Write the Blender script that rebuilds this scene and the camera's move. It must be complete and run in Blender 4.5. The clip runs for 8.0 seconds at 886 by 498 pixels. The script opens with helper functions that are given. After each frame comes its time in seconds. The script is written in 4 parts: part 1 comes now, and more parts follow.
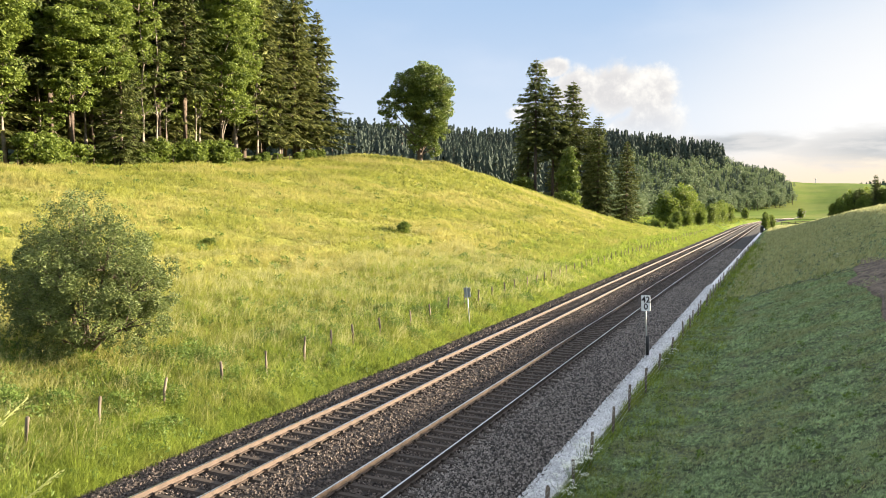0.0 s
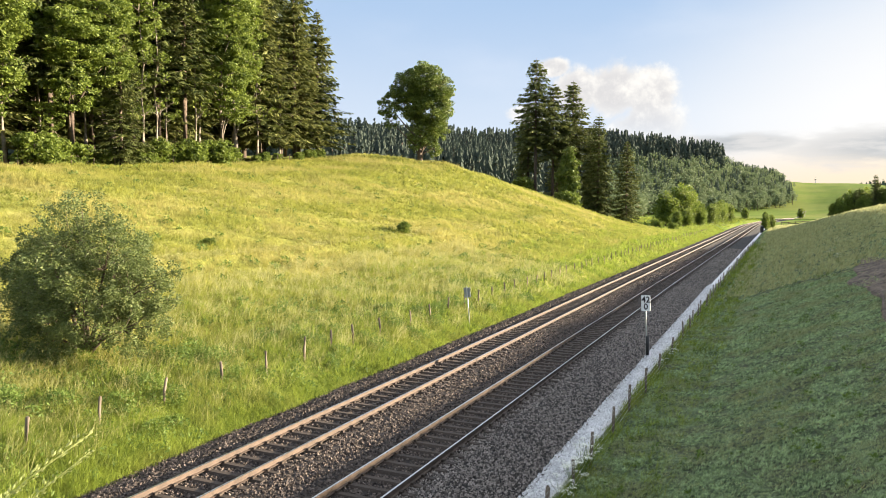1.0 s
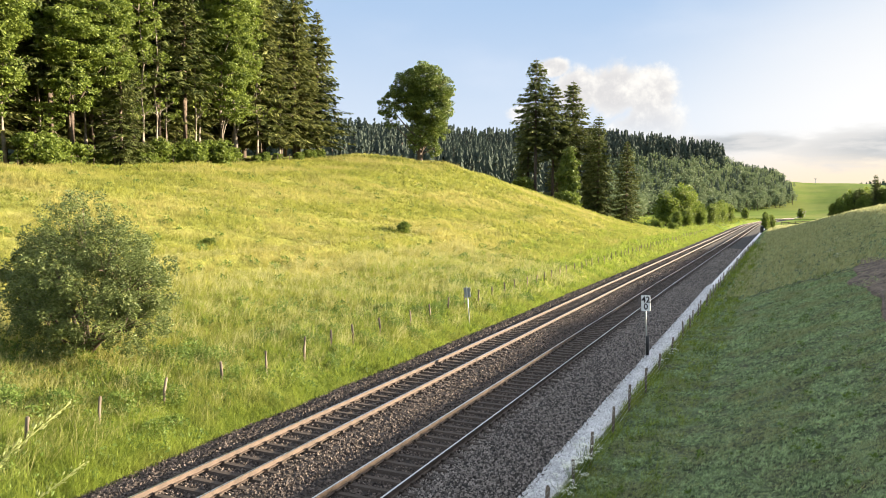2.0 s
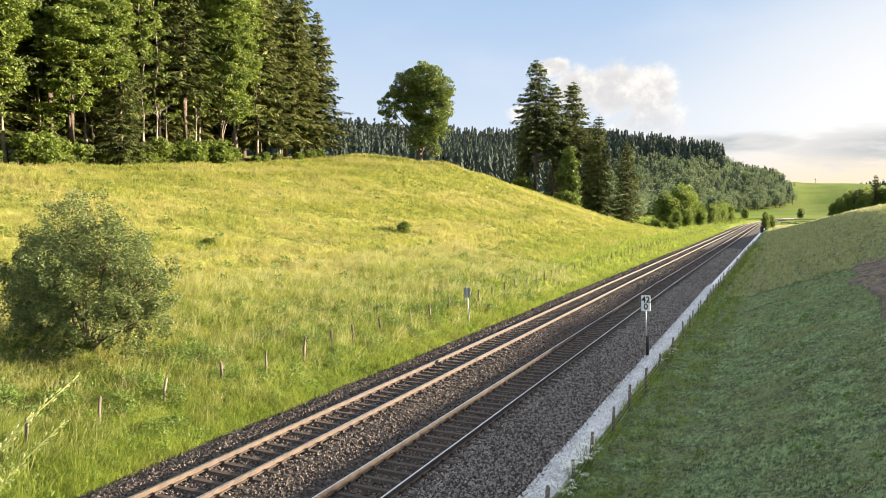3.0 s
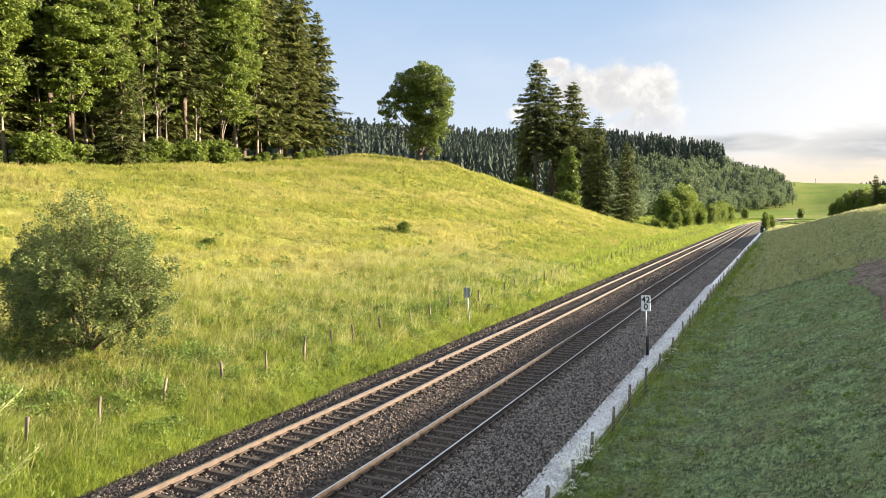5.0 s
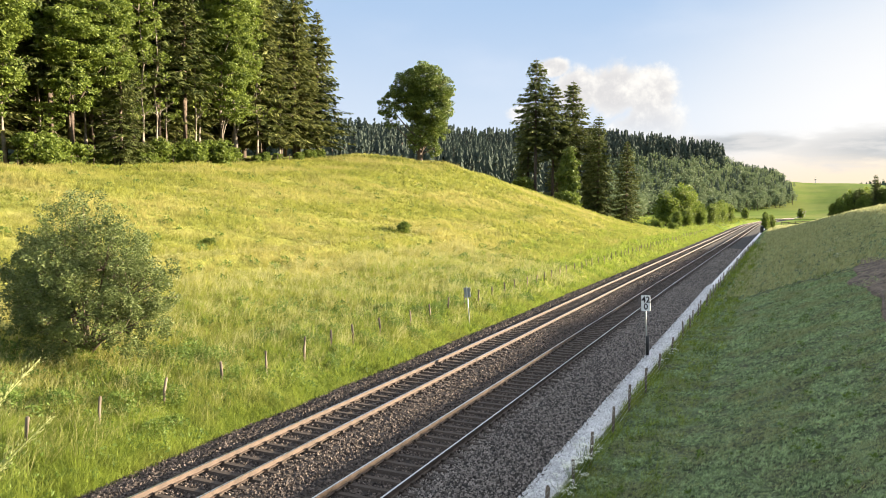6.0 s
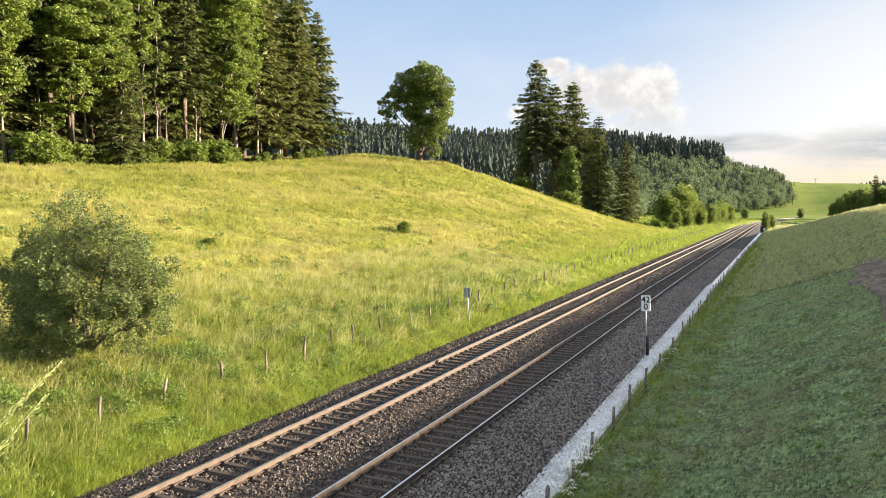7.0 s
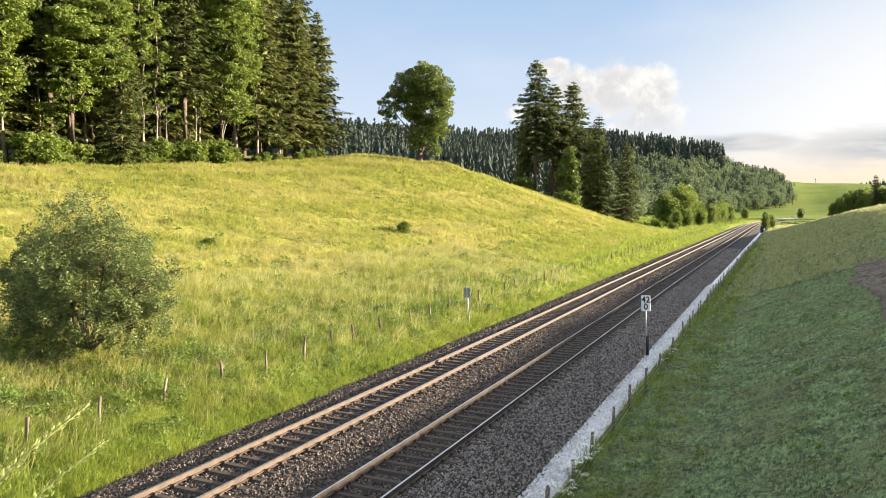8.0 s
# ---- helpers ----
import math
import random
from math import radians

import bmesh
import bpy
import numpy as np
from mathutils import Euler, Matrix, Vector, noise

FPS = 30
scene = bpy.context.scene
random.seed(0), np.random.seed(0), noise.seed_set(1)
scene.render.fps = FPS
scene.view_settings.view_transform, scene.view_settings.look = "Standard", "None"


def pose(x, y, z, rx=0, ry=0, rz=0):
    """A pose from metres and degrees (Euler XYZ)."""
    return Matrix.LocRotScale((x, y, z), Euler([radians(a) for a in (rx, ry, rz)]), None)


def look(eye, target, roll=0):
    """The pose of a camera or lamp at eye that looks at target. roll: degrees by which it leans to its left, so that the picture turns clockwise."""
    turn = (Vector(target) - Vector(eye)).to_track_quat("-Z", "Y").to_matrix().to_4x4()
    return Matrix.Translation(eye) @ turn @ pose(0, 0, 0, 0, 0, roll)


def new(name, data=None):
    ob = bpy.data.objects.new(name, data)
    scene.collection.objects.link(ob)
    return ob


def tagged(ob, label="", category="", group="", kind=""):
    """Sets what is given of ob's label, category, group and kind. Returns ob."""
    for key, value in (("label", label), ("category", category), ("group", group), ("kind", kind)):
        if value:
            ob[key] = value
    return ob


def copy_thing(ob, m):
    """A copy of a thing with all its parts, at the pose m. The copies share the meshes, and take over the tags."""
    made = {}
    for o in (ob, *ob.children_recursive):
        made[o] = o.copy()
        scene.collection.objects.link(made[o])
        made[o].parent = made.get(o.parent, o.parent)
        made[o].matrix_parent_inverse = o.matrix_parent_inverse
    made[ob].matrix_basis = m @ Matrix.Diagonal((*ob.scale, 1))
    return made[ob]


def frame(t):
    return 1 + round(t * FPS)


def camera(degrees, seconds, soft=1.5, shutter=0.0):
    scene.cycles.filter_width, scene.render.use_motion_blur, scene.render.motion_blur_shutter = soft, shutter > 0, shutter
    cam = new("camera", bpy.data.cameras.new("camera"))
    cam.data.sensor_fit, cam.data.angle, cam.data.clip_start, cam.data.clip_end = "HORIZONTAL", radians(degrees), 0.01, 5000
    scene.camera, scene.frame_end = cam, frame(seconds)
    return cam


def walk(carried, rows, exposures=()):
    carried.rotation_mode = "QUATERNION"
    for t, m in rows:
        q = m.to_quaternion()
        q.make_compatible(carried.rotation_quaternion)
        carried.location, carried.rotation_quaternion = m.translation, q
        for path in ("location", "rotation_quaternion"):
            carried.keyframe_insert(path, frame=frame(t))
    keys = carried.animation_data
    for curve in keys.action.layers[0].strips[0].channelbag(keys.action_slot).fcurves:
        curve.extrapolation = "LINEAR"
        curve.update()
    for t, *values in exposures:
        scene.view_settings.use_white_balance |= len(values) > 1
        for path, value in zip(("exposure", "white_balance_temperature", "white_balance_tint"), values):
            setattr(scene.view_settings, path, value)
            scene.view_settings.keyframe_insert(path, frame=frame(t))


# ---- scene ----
# camera: stands still on the bank above the line
cam = camera(62.1, 8.0, soft=0.6)
EYE = Vector((0, 0, 7.14))
AHEAD = Vector((-0.41205, 0.90926, -0.05867))
STILL = look(EYE, EYE + AHEAD, 0.29)
walk(cam, [(0, STILL), (8, STILL)], [(0, 2.45), (8, 2.45)])

# ---- world: low evening sun over the slope beside the line ----
SUN_AZ, SUN_EL = 52, 11.6      # degrees, from the line's direction towards +x; height
world = bpy.data.worlds.new("world")
scene.world = world
world.use_nodes = True
wn, wl = world.node_tree.nodes, world.node_tree.links
wn.clear()


def wnode(kind, **inputs):
    n = wn.new(kind)
    for k, v in inputs.items():
        n.inputs[int(k[1:])].default_value = v
    return n


sky = wn.new("ShaderNodeTexSky")
sky.sky_type = 'NISHITA'
sky.sun_disc = False
sky.sun_elevation, sky.sun_rotation = radians(SUN_EL), radians(SUN_AZ)
sky.air_density, sky.dust_density, sky.ozone_density = 1.0, 0.3, 1.2
coord = wn.new("ShaderNodeTexCoord")


def wmath(op, a, b=None, c=None):
    n = wn.new("ShaderNodeMath")
    n.operation = op
    for i, v in enumerate((a, b, c)):
        if v is None:
            continue
        if isinstance(v, (int, float)):
            n.inputs[i].default_value = v
        else:
            wl.new(v, n.inputs[i])
    return n.outputs[0]


def wsmooth(v, lo, hi):
    n = wn.new("ShaderNodeMapRange")
    n.interpolation_type = 'SMOOTHSTEP'
    wl.new(v, n.inputs[0])
    n.inputs[1].default_value, n.inputs[2].default_value = lo, hi
    return n.outputs[0]


def wnoise(scale, detail, rough_, stretch=(1, 1, 1)):
    m = wn.new("ShaderNodeMapping")
    m.inputs["Scale"].default_value = stretch
    wl.new(coord.outputs["Generated"], m.inputs["Vector"])
    n = wn.new("ShaderNodeTexNoise")
    n.inputs["Scale"].default_value, n.inputs["Detail"].default_value, n.inputs["Roughness"].default_value = scale, detail, rough_
    wl.new(m.outputs[0], n.inputs["Vector"])
    return n.outputs[0]


split = wn.new("ShaderNodeSeparateXYZ")
wl.new(coord.outputs["Generated"], split.inputs[0])
az = wmath('MULTIPLY', wmath('ARCTAN2', split.outputs[0], split.outputs[1]), 57.2958)
el = wmath('MULTIPLY', wmath('ARCSINE', split.outputs[2]), 57.2958)
billow = wnoise(26, 8, 0.62)
fine = wnoise(75, 6, 0.6)


def puff(a, e, wa, we):
    """Nearness to a puff of cloud at azimuth a and height e, of that half width and height: 1 in its middle, 0 at its rim."""
    da = wmath('DIVIDE', wmath('SUBTRACT', az, a), wa)
    de = wmath('DIVIDE', wmath('SUBTRACT', el, e), we)
    return wmath('SUBTRACT', 1, wmath('SQRT', wmath('ADD', wmath('MULTIPLY', da, da), wmath('MULTIPLY', de, de))))


def union(*v):
    o = v[0]
    for w in v[1:]:
        o = wmath('MAXIMUM', o, w)
    return o


heap = union(puff(-11.4, 8.6, 3.0, 2.5), puff(-16.0, 10.4, 1.5, .9), puff(-14.2, 8.6, 2.4, 2.2), puff(-8.9, 8.2, 2.4, 2.6), puff(-9.0, 5.8, 3.4, 2.4), puff(-17.6, 7.0, 2.2, .8))
heap = wmath('ADD', heap, wmath('MULTIPLY', wmath('SUBTRACT', billow, 0.5), 0.95))
heap = wmath('ADD', heap, wmath('MULTIPLY', wmath('SUBTRACT', fine, 0.5), 0.35))
heap_mask = wmath('MULTIPLY', wmath('MULTIPLY', wsmooth(heap, -0.02, 0.42), wsmooth(el, 2.6, 8.5)), 0.92)
streak = wnoise(10, 6, 0.6, (1, 1, 4.5))
layer = wmath('ADD', union(puff(9, 4.1, 11, 1.7), puff(-3, 4.6, 6, .9)), wmath('MULTIPLY', wmath('SUBTRACT', streak, 0.5), 1.7))
layer_mask = wmath('MULTIPLY', wsmooth(layer, -0.05, 0.6), 0.9)
veil = wmath('MULTIPLY', wsmooth(wnoise(4, 5, 0.5, (1, 1, 3)), 0.42, 0.8), 0.25)


def wmix(fac, a, b):
    n = wn.new("ShaderNodeMix")
    n.data_type = 'RGBA'
    for v, i in ((fac, 0), (a, 6), (b, 7)):
        if isinstance(v, tuple):
            n.inputs[i].default_value = (*v, 1)
        else:
            wl.new(v, n.inputs[i])
    return n.outputs[2]


SKY = 0.15
rim = wmath('ADD', wsmooth(wmath('ADD', billow, wmath('MULTIPLY', fine, .4)), 0.60, 0.96), wmath('MULTIPLY', wmath('SUBTRACT', 1, wsmooth(heap, .15, .6)), .4))
body = wmix(wmath('MINIMUM', rim, 1.0), (.95, .92, .91), (1.36, 1.31, 1.22))
low = wmix(wsmooth(streak, 0.35, 0.6), (.62, .66, .70), (.95, .94, .93))
haze = wmix(wsmooth(el, 1.0, 6.0), (1.34, 1.09, .78), (1.27, 1.26, 1.24))
haze_mask = wmath('MULTIPLY', wsmooth(puff(26, 0, 46, 26), 0.0, 0.55), 0.96)
capped = wn.new("ShaderNodeMix")
capped.data_type, capped.blend_type = 'RGBA', 'DARKEN'
wl.new(wmath('SUBTRACT', 1, wsmooth(el, 22, 42)), capped.inputs[0])
wl.new(sky.outputs[0], capped.inputs[6])
# evening haze evens out the glow round the sun
wl.new(wmix(wsmooth(el, 2, 20), (.90, 1.02, 1.18), (.48, .71, 1.05)), capped.inputs[7])
colour = wmix(veil, capped.outputs[2], (1.1, 1.16, 1.28))
colour = wmix(haze_mask, colour, haze)
colour = wmix(wmath('MULTIPLY', wsmooth(el, 17, 45), .7), colour, (1.75, 1.70, 1.65))     # pale upper sky above the view, added to fill the shade
colour = wmix(heap_mask, colour, body)
colour = wmix(layer_mask, colour, low)
back = wnode("ShaderNodeBackground", _1=SKY)
wl.new(colour, back.inputs[0])
wout = wn.new("ShaderNodeOutputWorld")
wl.new(back.outputs[0], wout.inputs[0])

sun = new("sun", bpy.data.lights.new("sun", 'SUN'))
sun.data.energy, sun.data.angle, sun.data.color = 5.0, radians(0.6), (1.0, 0.84, 0.62)
TO_SUN = Vector((math.sin(radians(SUN_AZ)) * math.cos(radians(SUN_EL)), math.cos(radians(SUN_AZ)) * math.cos(radians(SUN_EL)), math.sin(radians(SUN_EL))))
sun.matrix_basis = look(TO_SUN * 50, (0, 0, 0))


# ---- materials ----
def material(name, dark, light, size=1.0, fine=12.0, rough_=0.8, metal=0.0, bump=0.0, bump_size=40.0, leaf=0.0, island=0.0, patch=None, patch_size=0.05, spec=0.3, contrast=1.5):
    """dark and light: the two ends of the grain; size: the large variation, fine: the small one, both per metre; leaf: light let through;
    island: how much each piece differs; patch: a third colour in wide patches."""
    m = bpy.data.materials.new(name)
    m.use_nodes = True
    n, l = m.node_tree.nodes, m.node_tree.links
    bsdf = n["Principled BSDF"]
    bsdf.inputs["Roughness"].default_value, bsdf.inputs["Metallic"].default_value = rough_, metal
    bsdf.inputs["Specular IOR Level"].default_value = spec
    c = n.new("ShaderNodeTexCoord").outputs["Object"]

    def noise_at(scale, detail=5):
        t = n.new("ShaderNodeTexNoise")
        t.inputs["Scale"].default_value, t.inputs["Detail"].default_value = scale, detail
        l.new(c, t.inputs["Vector"])
        return t.outputs[0]

    def calc(op, a, b):
        t = n.new("ShaderNodeMath")
        t.operation = op
        for i, v in enumerate((a, b)):
            if isinstance(v, (int, float)):
                t.inputs[i].default_value = v
            else:
                l.new(v, t.inputs[i])
        return t.outputs[0]

    def blend(f, a, b):
        t = n.new("ShaderNodeMix")
        t.data_type = 'RGBA'
        for v, i in ((f, 0), (a, 6), (b, 7)):
            if isinstance(v, tuple):
                t.inputs[i].default_value = (*v, 1)
            else:
                l.new(v, t.inputs[i])
        return t.outputs[2]

    big, small = noise_at(size), noise_at(fine)
    f = calc('ADD', calc('MULTIPLY', calc('SUBTRACT', big, 0.5), contrast), calc('MULTIPLY', calc('SUBTRACT', small, 0.5), contrast))
    f = calc('ADD', f, 0.5)
    if island:
        g = n.new("ShaderNodeNewGeometry").outputs["Random Per Island"]
        o = n.new("ShaderNodeObjectInfo").outputs["Random"]
        both = calc('FRACT', calc('ADD', g, o), 0)
        f = calc('ADD', calc('MULTIPLY', f, 1 - island), calc('MULTIPLY', both, island))
    t = n.new("ShaderNodeClamp")
    l.new(f, t.inputs[0])
    col = blend(t.outputs[0], dark, light)
    if patch:
        k = n.new("ShaderNodeMapRange")
        k.interpolation_type = 'SMOOTHSTEP'
        l.new(noise_at(patch_size, 4), k.inputs[0])
        k.inputs[1].default_value, k.inputs[2].default_value = 0.45, 0.62
        col = blend(calc('MULTIPLY', k.outputs[0], .55), col, patch)
    l.new(col, bsdf.inputs["Base Color"])
    if bump:
        b = n.new("ShaderNodeBump")
        b.inputs["Strength"].default_value, b.inputs["Distance"].default_value = min(1, bump * 10), bump
        l.new(noise_at(bump_size, 6), b.inputs["Height"])
        l.new(b.outputs[0], bsdf.inputs["Normal"])
    if leaf:
        tr = n.new("ShaderNodeBsdfTranslucent")
        l.new(col, tr.inputs[0])
        mx = n.new("ShaderNodeMixShader")
        mx.inputs[0].default_value = leaf
        l.new(bsdf.outputs[0], mx.inputs[1])
        l.new(tr.outputs[0], mx.inputs[2])
        l.new(mx.outputs[0], n["Material Output"].inputs[0])
    return m


M_SOIL = material("meadow_ground", (.08, .125, .02), (.15, .20, .036), .03, .8, .95, bump=.06, bump_size=5, patch=(.18, .19, .05), patch_size=.012, spec=.03)
M_TALL = material("tall_grass", (.12, .15, .024), (.39, .39, .085), .4, 1.6, .6, leaf=.5, island=.45, patch=(.43, .37, .14), patch_size=.09, spec=.2, contrast=2.4)
M_LUSH = material("lush_grass", (.055, .095, .013), (.345, .42, .066), .7, 2.4, .6, leaf=.5, island=.65, patch=(.22, .235, .055), patch_size=.3, spec=.2, contrast=2.4)
M_MOWN = material("cut_grass", (.085, .12, .058), (.50, .635, .32), 1.2, 5, .7, leaf=.35, island=.7, patch=(.30, .29, .14), patch_size=.45, spec=.2, contrast=2.6)
M_BALLAST = material("ballast", (.008, .0065, .006), (.06, .048, .040), 3.5, 24, .9, bump=.05, bump_size=20, contrast=3)
M_STONE = material("ballast_stones", (.008, .0065, .006), (.185, .148, .125), 1.5, 30, .85, island=.85)
M_PALE = material("limestone_gravel", (.34, .34, .34), (.80, .80, .80), 1.2, 25, .9, bump=.03, bump_size=30, island=.55)
M_CONCRETE = material("concrete", (.33, .33, .31), (.50, .49, .47), 1, 14, .85, bump=.004)
M_RAIL = material("rusty_rail", (.05, .036, .029), (.125, .090, .070), 3, 40, .6, metal=.15, bump=.002)
M_TOP = material("worn_rail_head", (.55, .53, .50), (.72, .70, .67), 2, 30, .30, metal=1.0)
M_SLEEPER = material("steel_sleeper", (.030, .024, .020), (.085, .066, .052), 2, 24, .75, metal=.25, bump=.006, island=.3)
M_POST = material("weathered_wood", (.085, .066, .048), (.22, .18, .135), 6, 50, .9, bump=.006, island=.3)
M_WIRE = material("galvanised_wire", (.40, .41, .40), (.60, .61, .60), 4, 40, .45, metal=.7)
M_STEEL = material("galvanised_steel", (.42, .43, .43), (.58, .59, .59), 5, 40, .45, metal=.6)
M_WHITE = material("white_enamel", (.78, .78, .77), (.86, .86, .85), 3, 30, .4)
M_BLACK = material("black_paint", (.015, .015, .016), (.035, .035, .036), 5, 40, .5)
M_GREY = material("grey_sheet_metal", (.22, .24, .25), (.34, .36, .37), 4, 30, .5, metal=.3)
M_BARK = material("bark", (.045, .034, .027), (.14, .105, .08), 3, 18, .95, bump=.03, bump_size=14)
M_PALEBARK = material("pale_bark", (.09, .075, .06), (.25, .215, .175), 3, 18, .95, bump=.02, bump_size=14)
M_SPRUCE = material("spruce_needles", (.03, .05, .014), (.155, .17, .048), .3, 3, .7, leaf=.25, island=.55, spec=.2, contrast=2)
# lighter, yellower copy of the spruce needles, with sunlight put into the colour
M_EDGESPRUCE = material("sunlit_tone_spruce_needles", (.045, .066, .017), (.225, .23, .07), .3, 3, .7, leaf=.3, island=.55, spec=.2, contrast=2)
# shade and distance haze put into the needle colour: dull and bluish
M_SHADEWOOD = material("shaded_hazed_spruce_needles", (.040, .056, .048), (.075, .095, .072), .05, .5, .85, leaf=.25, island=.4, spec=.1, contrast=2)
# distance haze put into the needle colour: paler, less contrast
M_HAZEWOOD = material("hazed_spruce_needles", (.058, .085, .060), (.115, .148, .096), .02, .2, .85, leaf=.3, island=.35, spec=.1, contrast=2)
M_LEAF = material("broad_leaves", (.05, .085, .013), (.235, .29, .05), .3, 2, .55, leaf=.4, island=.5, contrast=2)
M_LINDEN = material("dark_leaves", (.045, .085, .013), (.19, .23, .05), .4, 2, .5, leaf=.35, island=.55, contrast=2)
M_SALLOW = material("sallow_leaves", (.045, .072, .02), (.20, .24, .075), .8, 5, .5, leaf=.35, island=.65)
M_ASPHALT = material("asphalt", (.16, .155, .145), (.26, .25, .235), .5, 12, .9)
M_CAR = material("white_car_paint", (.74, .74, .74), (.80, .80, .80), 1, 10, .25, spec=.5)
M_GLASS = material("dark_glass", (.01, .012, .014), (.02, .022, .025), 1, 5, .08, spec=.6)
M_TYRE = material("rubber", (.012, .012, .012), (.03, .03, .03), 8, 40, .9)
M_STRAW = material("seeding_grass", (.34, .39, .14), (.58, .60, .28), 20, 200, .6, leaf=.45, island=.4)
M_UMBEL = material("white_umbels", (.62, .64, .50), (.85, .86, .76), 5, 30, .8, leaf=.3)
M_EARTH = material("bare_earth", (.040, .031, .024), (.165, .128, .095), 1.3, 7, .95, bump=.08, bump_size=6, contrast=2.4)
# leaf green lightened to carry the haze of the distant hill
M_HAZELEAF = material("hazed_leaves", (.085, .120, .062), (.19, .235, .115), .03, .3, .8, leaf=.3, island=.5, contrast=2)
M_HERB = material("weed_leaves", (.045, .09, .016), (.19, .265, .05), 1.2, 5, .55, leaf=.35, island=.55)
M_DRY = material("dry_grass", (.28, .28, .10), (.48, .46, .20), .6, 4, .7, leaf=.4, island=.5)
M_THATCH = material("grass_thatch", (.11, .13, .026), (.30, .30, .07), .5, 6, .95, bump=.10, bump_size=7, patch=(.30, .265, .09), patch_size=.12, spec=.05, contrast=2.4)
# tangled verge ground, darkened to hold the shade pockets between the plants
M_SHADETANGLE = material("shade_toned_undergrowth", (.035, .055, .012), (.17, .20, .036), .9, 7, .95, bump=.12, bump_size=6, patch=(.05, .07, .018), patch_size=.35, spec=.05, contrast=2.6)
M_SWARD = material("cut_sward", (.040, .056, .030), (.16, .21, .105), 1.3, 11, .95, bump=.12, bump_size=9, patch=(.06, .056, .042), patch_size=.9, spec=.05, contrast=3.4)
M_GREYSTONE = material("grey_ballast_stones", (.008, .0075, .007), (.36, .315, .28), 1.5, 30, .85, island=.85)
M_GREYBED = material("grey_ballast", (.006, .0055, .005), (.05, .044, .040), 3.5, 24, .9, bump=.05, bump_size=20, contrast=3)
M_RIDGE = material("pale_long_grass", (.22, .235, .09), (.56, .55, .27), .8, 4, .7, leaf=.4, island=.6, contrast=2)


# ---- the lie of the land ----
def ip(v, a, b):
    return np.interp(v, a, b)


def smooth(v):
    v = np.clip(v, 0, 1)
    return v * v * (3 - 2 * v)


def shift(y):
    """How far the line has swung to the right at y."""
    y = np.asarray(y, float)
    return 0.0068 * np.clip(y - 70, 0, 230) + 0.00030 * np.clip(y - 300, 0, None) ** 2 * (y < 2000) + 0.0068 * np.clip(y - 300, 0, 200)


def rough(x, y, size):
    """Cheap rolling unevenness, about -1 to 1."""
    a, b = x / size, y / size
    return (np.sin(a * 1.7 + 1.3 * np.sin(b * 1.1)) + np.sin(b * 2.1 + 1.7 * np.sin(a * 0.9 + 2)) + np.sin(a * 3.3 - b * 2.7 + 1)) / 3


def wood_edge(y):
    return ip(y, [100, 200, 300, 400, 600, 850, 1100, 1500], [-210, -165, -122, -110, -102, 30, 130, 200])


def ground_z(x, y):
    x, y = np.broadcast_arrays(np.asarray(x, float), np.asarray(y, float))
    u = x - shift(np.clip(y, -400, 500))
    # meadow hill beside the line
    s = np.clip(-16.7 - u, 0, None)
    steep = ip(y, [-60, 0, 20, 50, 90, 125, 150, 168, 185, 205, 240, 300], [.16, .20, .215, .235, .29, .372, .325, .23, .125, .06, .02, 0.0])
    rise = ip(s, [0, 1, 12, 40, 55, 70, 110, 200], [0, 0, 9.5, 38.5, 44, 45, 46, 47])
    bench = 0.22 * smooth((s - 15.4) / .9) * (1 - smooth((s - 16.6) / 5)) * smooth((y - 10) / 15) * (1 - smooth((y - 120) / 40))
    left = ip(s, [0, 1.6, 3], [-.40, .36, .45]) * (1 - smooth((y - 500) / 70)) + steep * rise + bench + 0.22 * rough(x, y, 7) * smooth(s / 8) * (1 - smooth((y - 260) / 60))
    # cutting slope on the other side, and the land beyond it
    v = np.clip(u + 4.3, 0, None)
    tilt = ip(y, [-60, 0, 90, 150, 200, 235, 270, 330], [.33, .33, .33, .33, .31, .25, .10, .03])
    up = ip(v, [0, 2, 20, 25, 45, 90, 300, 1200], [0, .55, 20, 24, 33, 43, 70, 90])
    far_right = 11 * smooth((y - 260) / 200) * smooth((u - 8) / 110) - tilt * up * smooth((y - 330) / 200)
    right = ip(u, [-5.0, -4.3], [-.4, .0]) + tilt * up + far_right + 0.10 * rough(x, y, 5) * smooth(v / 4)
    # bank by the camera
    r = np.hypot(x - 1.2, y + 0.4)
    right = np.maximum(right, np.minimum(5.75, 5.75 - 1.5 * (r - 2.8)))
    z = np.where(u < -16.65, left, np.where(u > -5.05, right, -.75))
    z = np.where((u >= -16.7) & (u < -15.9), ip(u, [-16.7, -15.9], [-.40, -.8]), z)
    z = np.where(z < 0, z * (1 - smooth((y - 535) / 45)), z)
    # wooded hill, and the open hill at the valley's end
    d = wood_edge(y) - x
    wood = ip(d, [0, 60, 160, 320, 900], [0, 9, 31, 42, 60]) * ip(y, [120, 230, 480, 620, 760, 900, 1100], [0, .9, 1.25, 1.5, 1.65, 1.1, .4]) * ip(x, [-300, -220, -130, -70, -30, 20, 60], [.97, 1.05, 1.30, 1.32, .72, .34, .2])
    z = z + wood
    z = z + 40 * smooth((y - 640) / 520) * (1 - .85 * smooth((x - 10) / 260)) * smooth((x + 320) / 300)
    z = z + 78 * smooth((y - 1500) / 900) * smooth((x - 60) / 400)
    return z


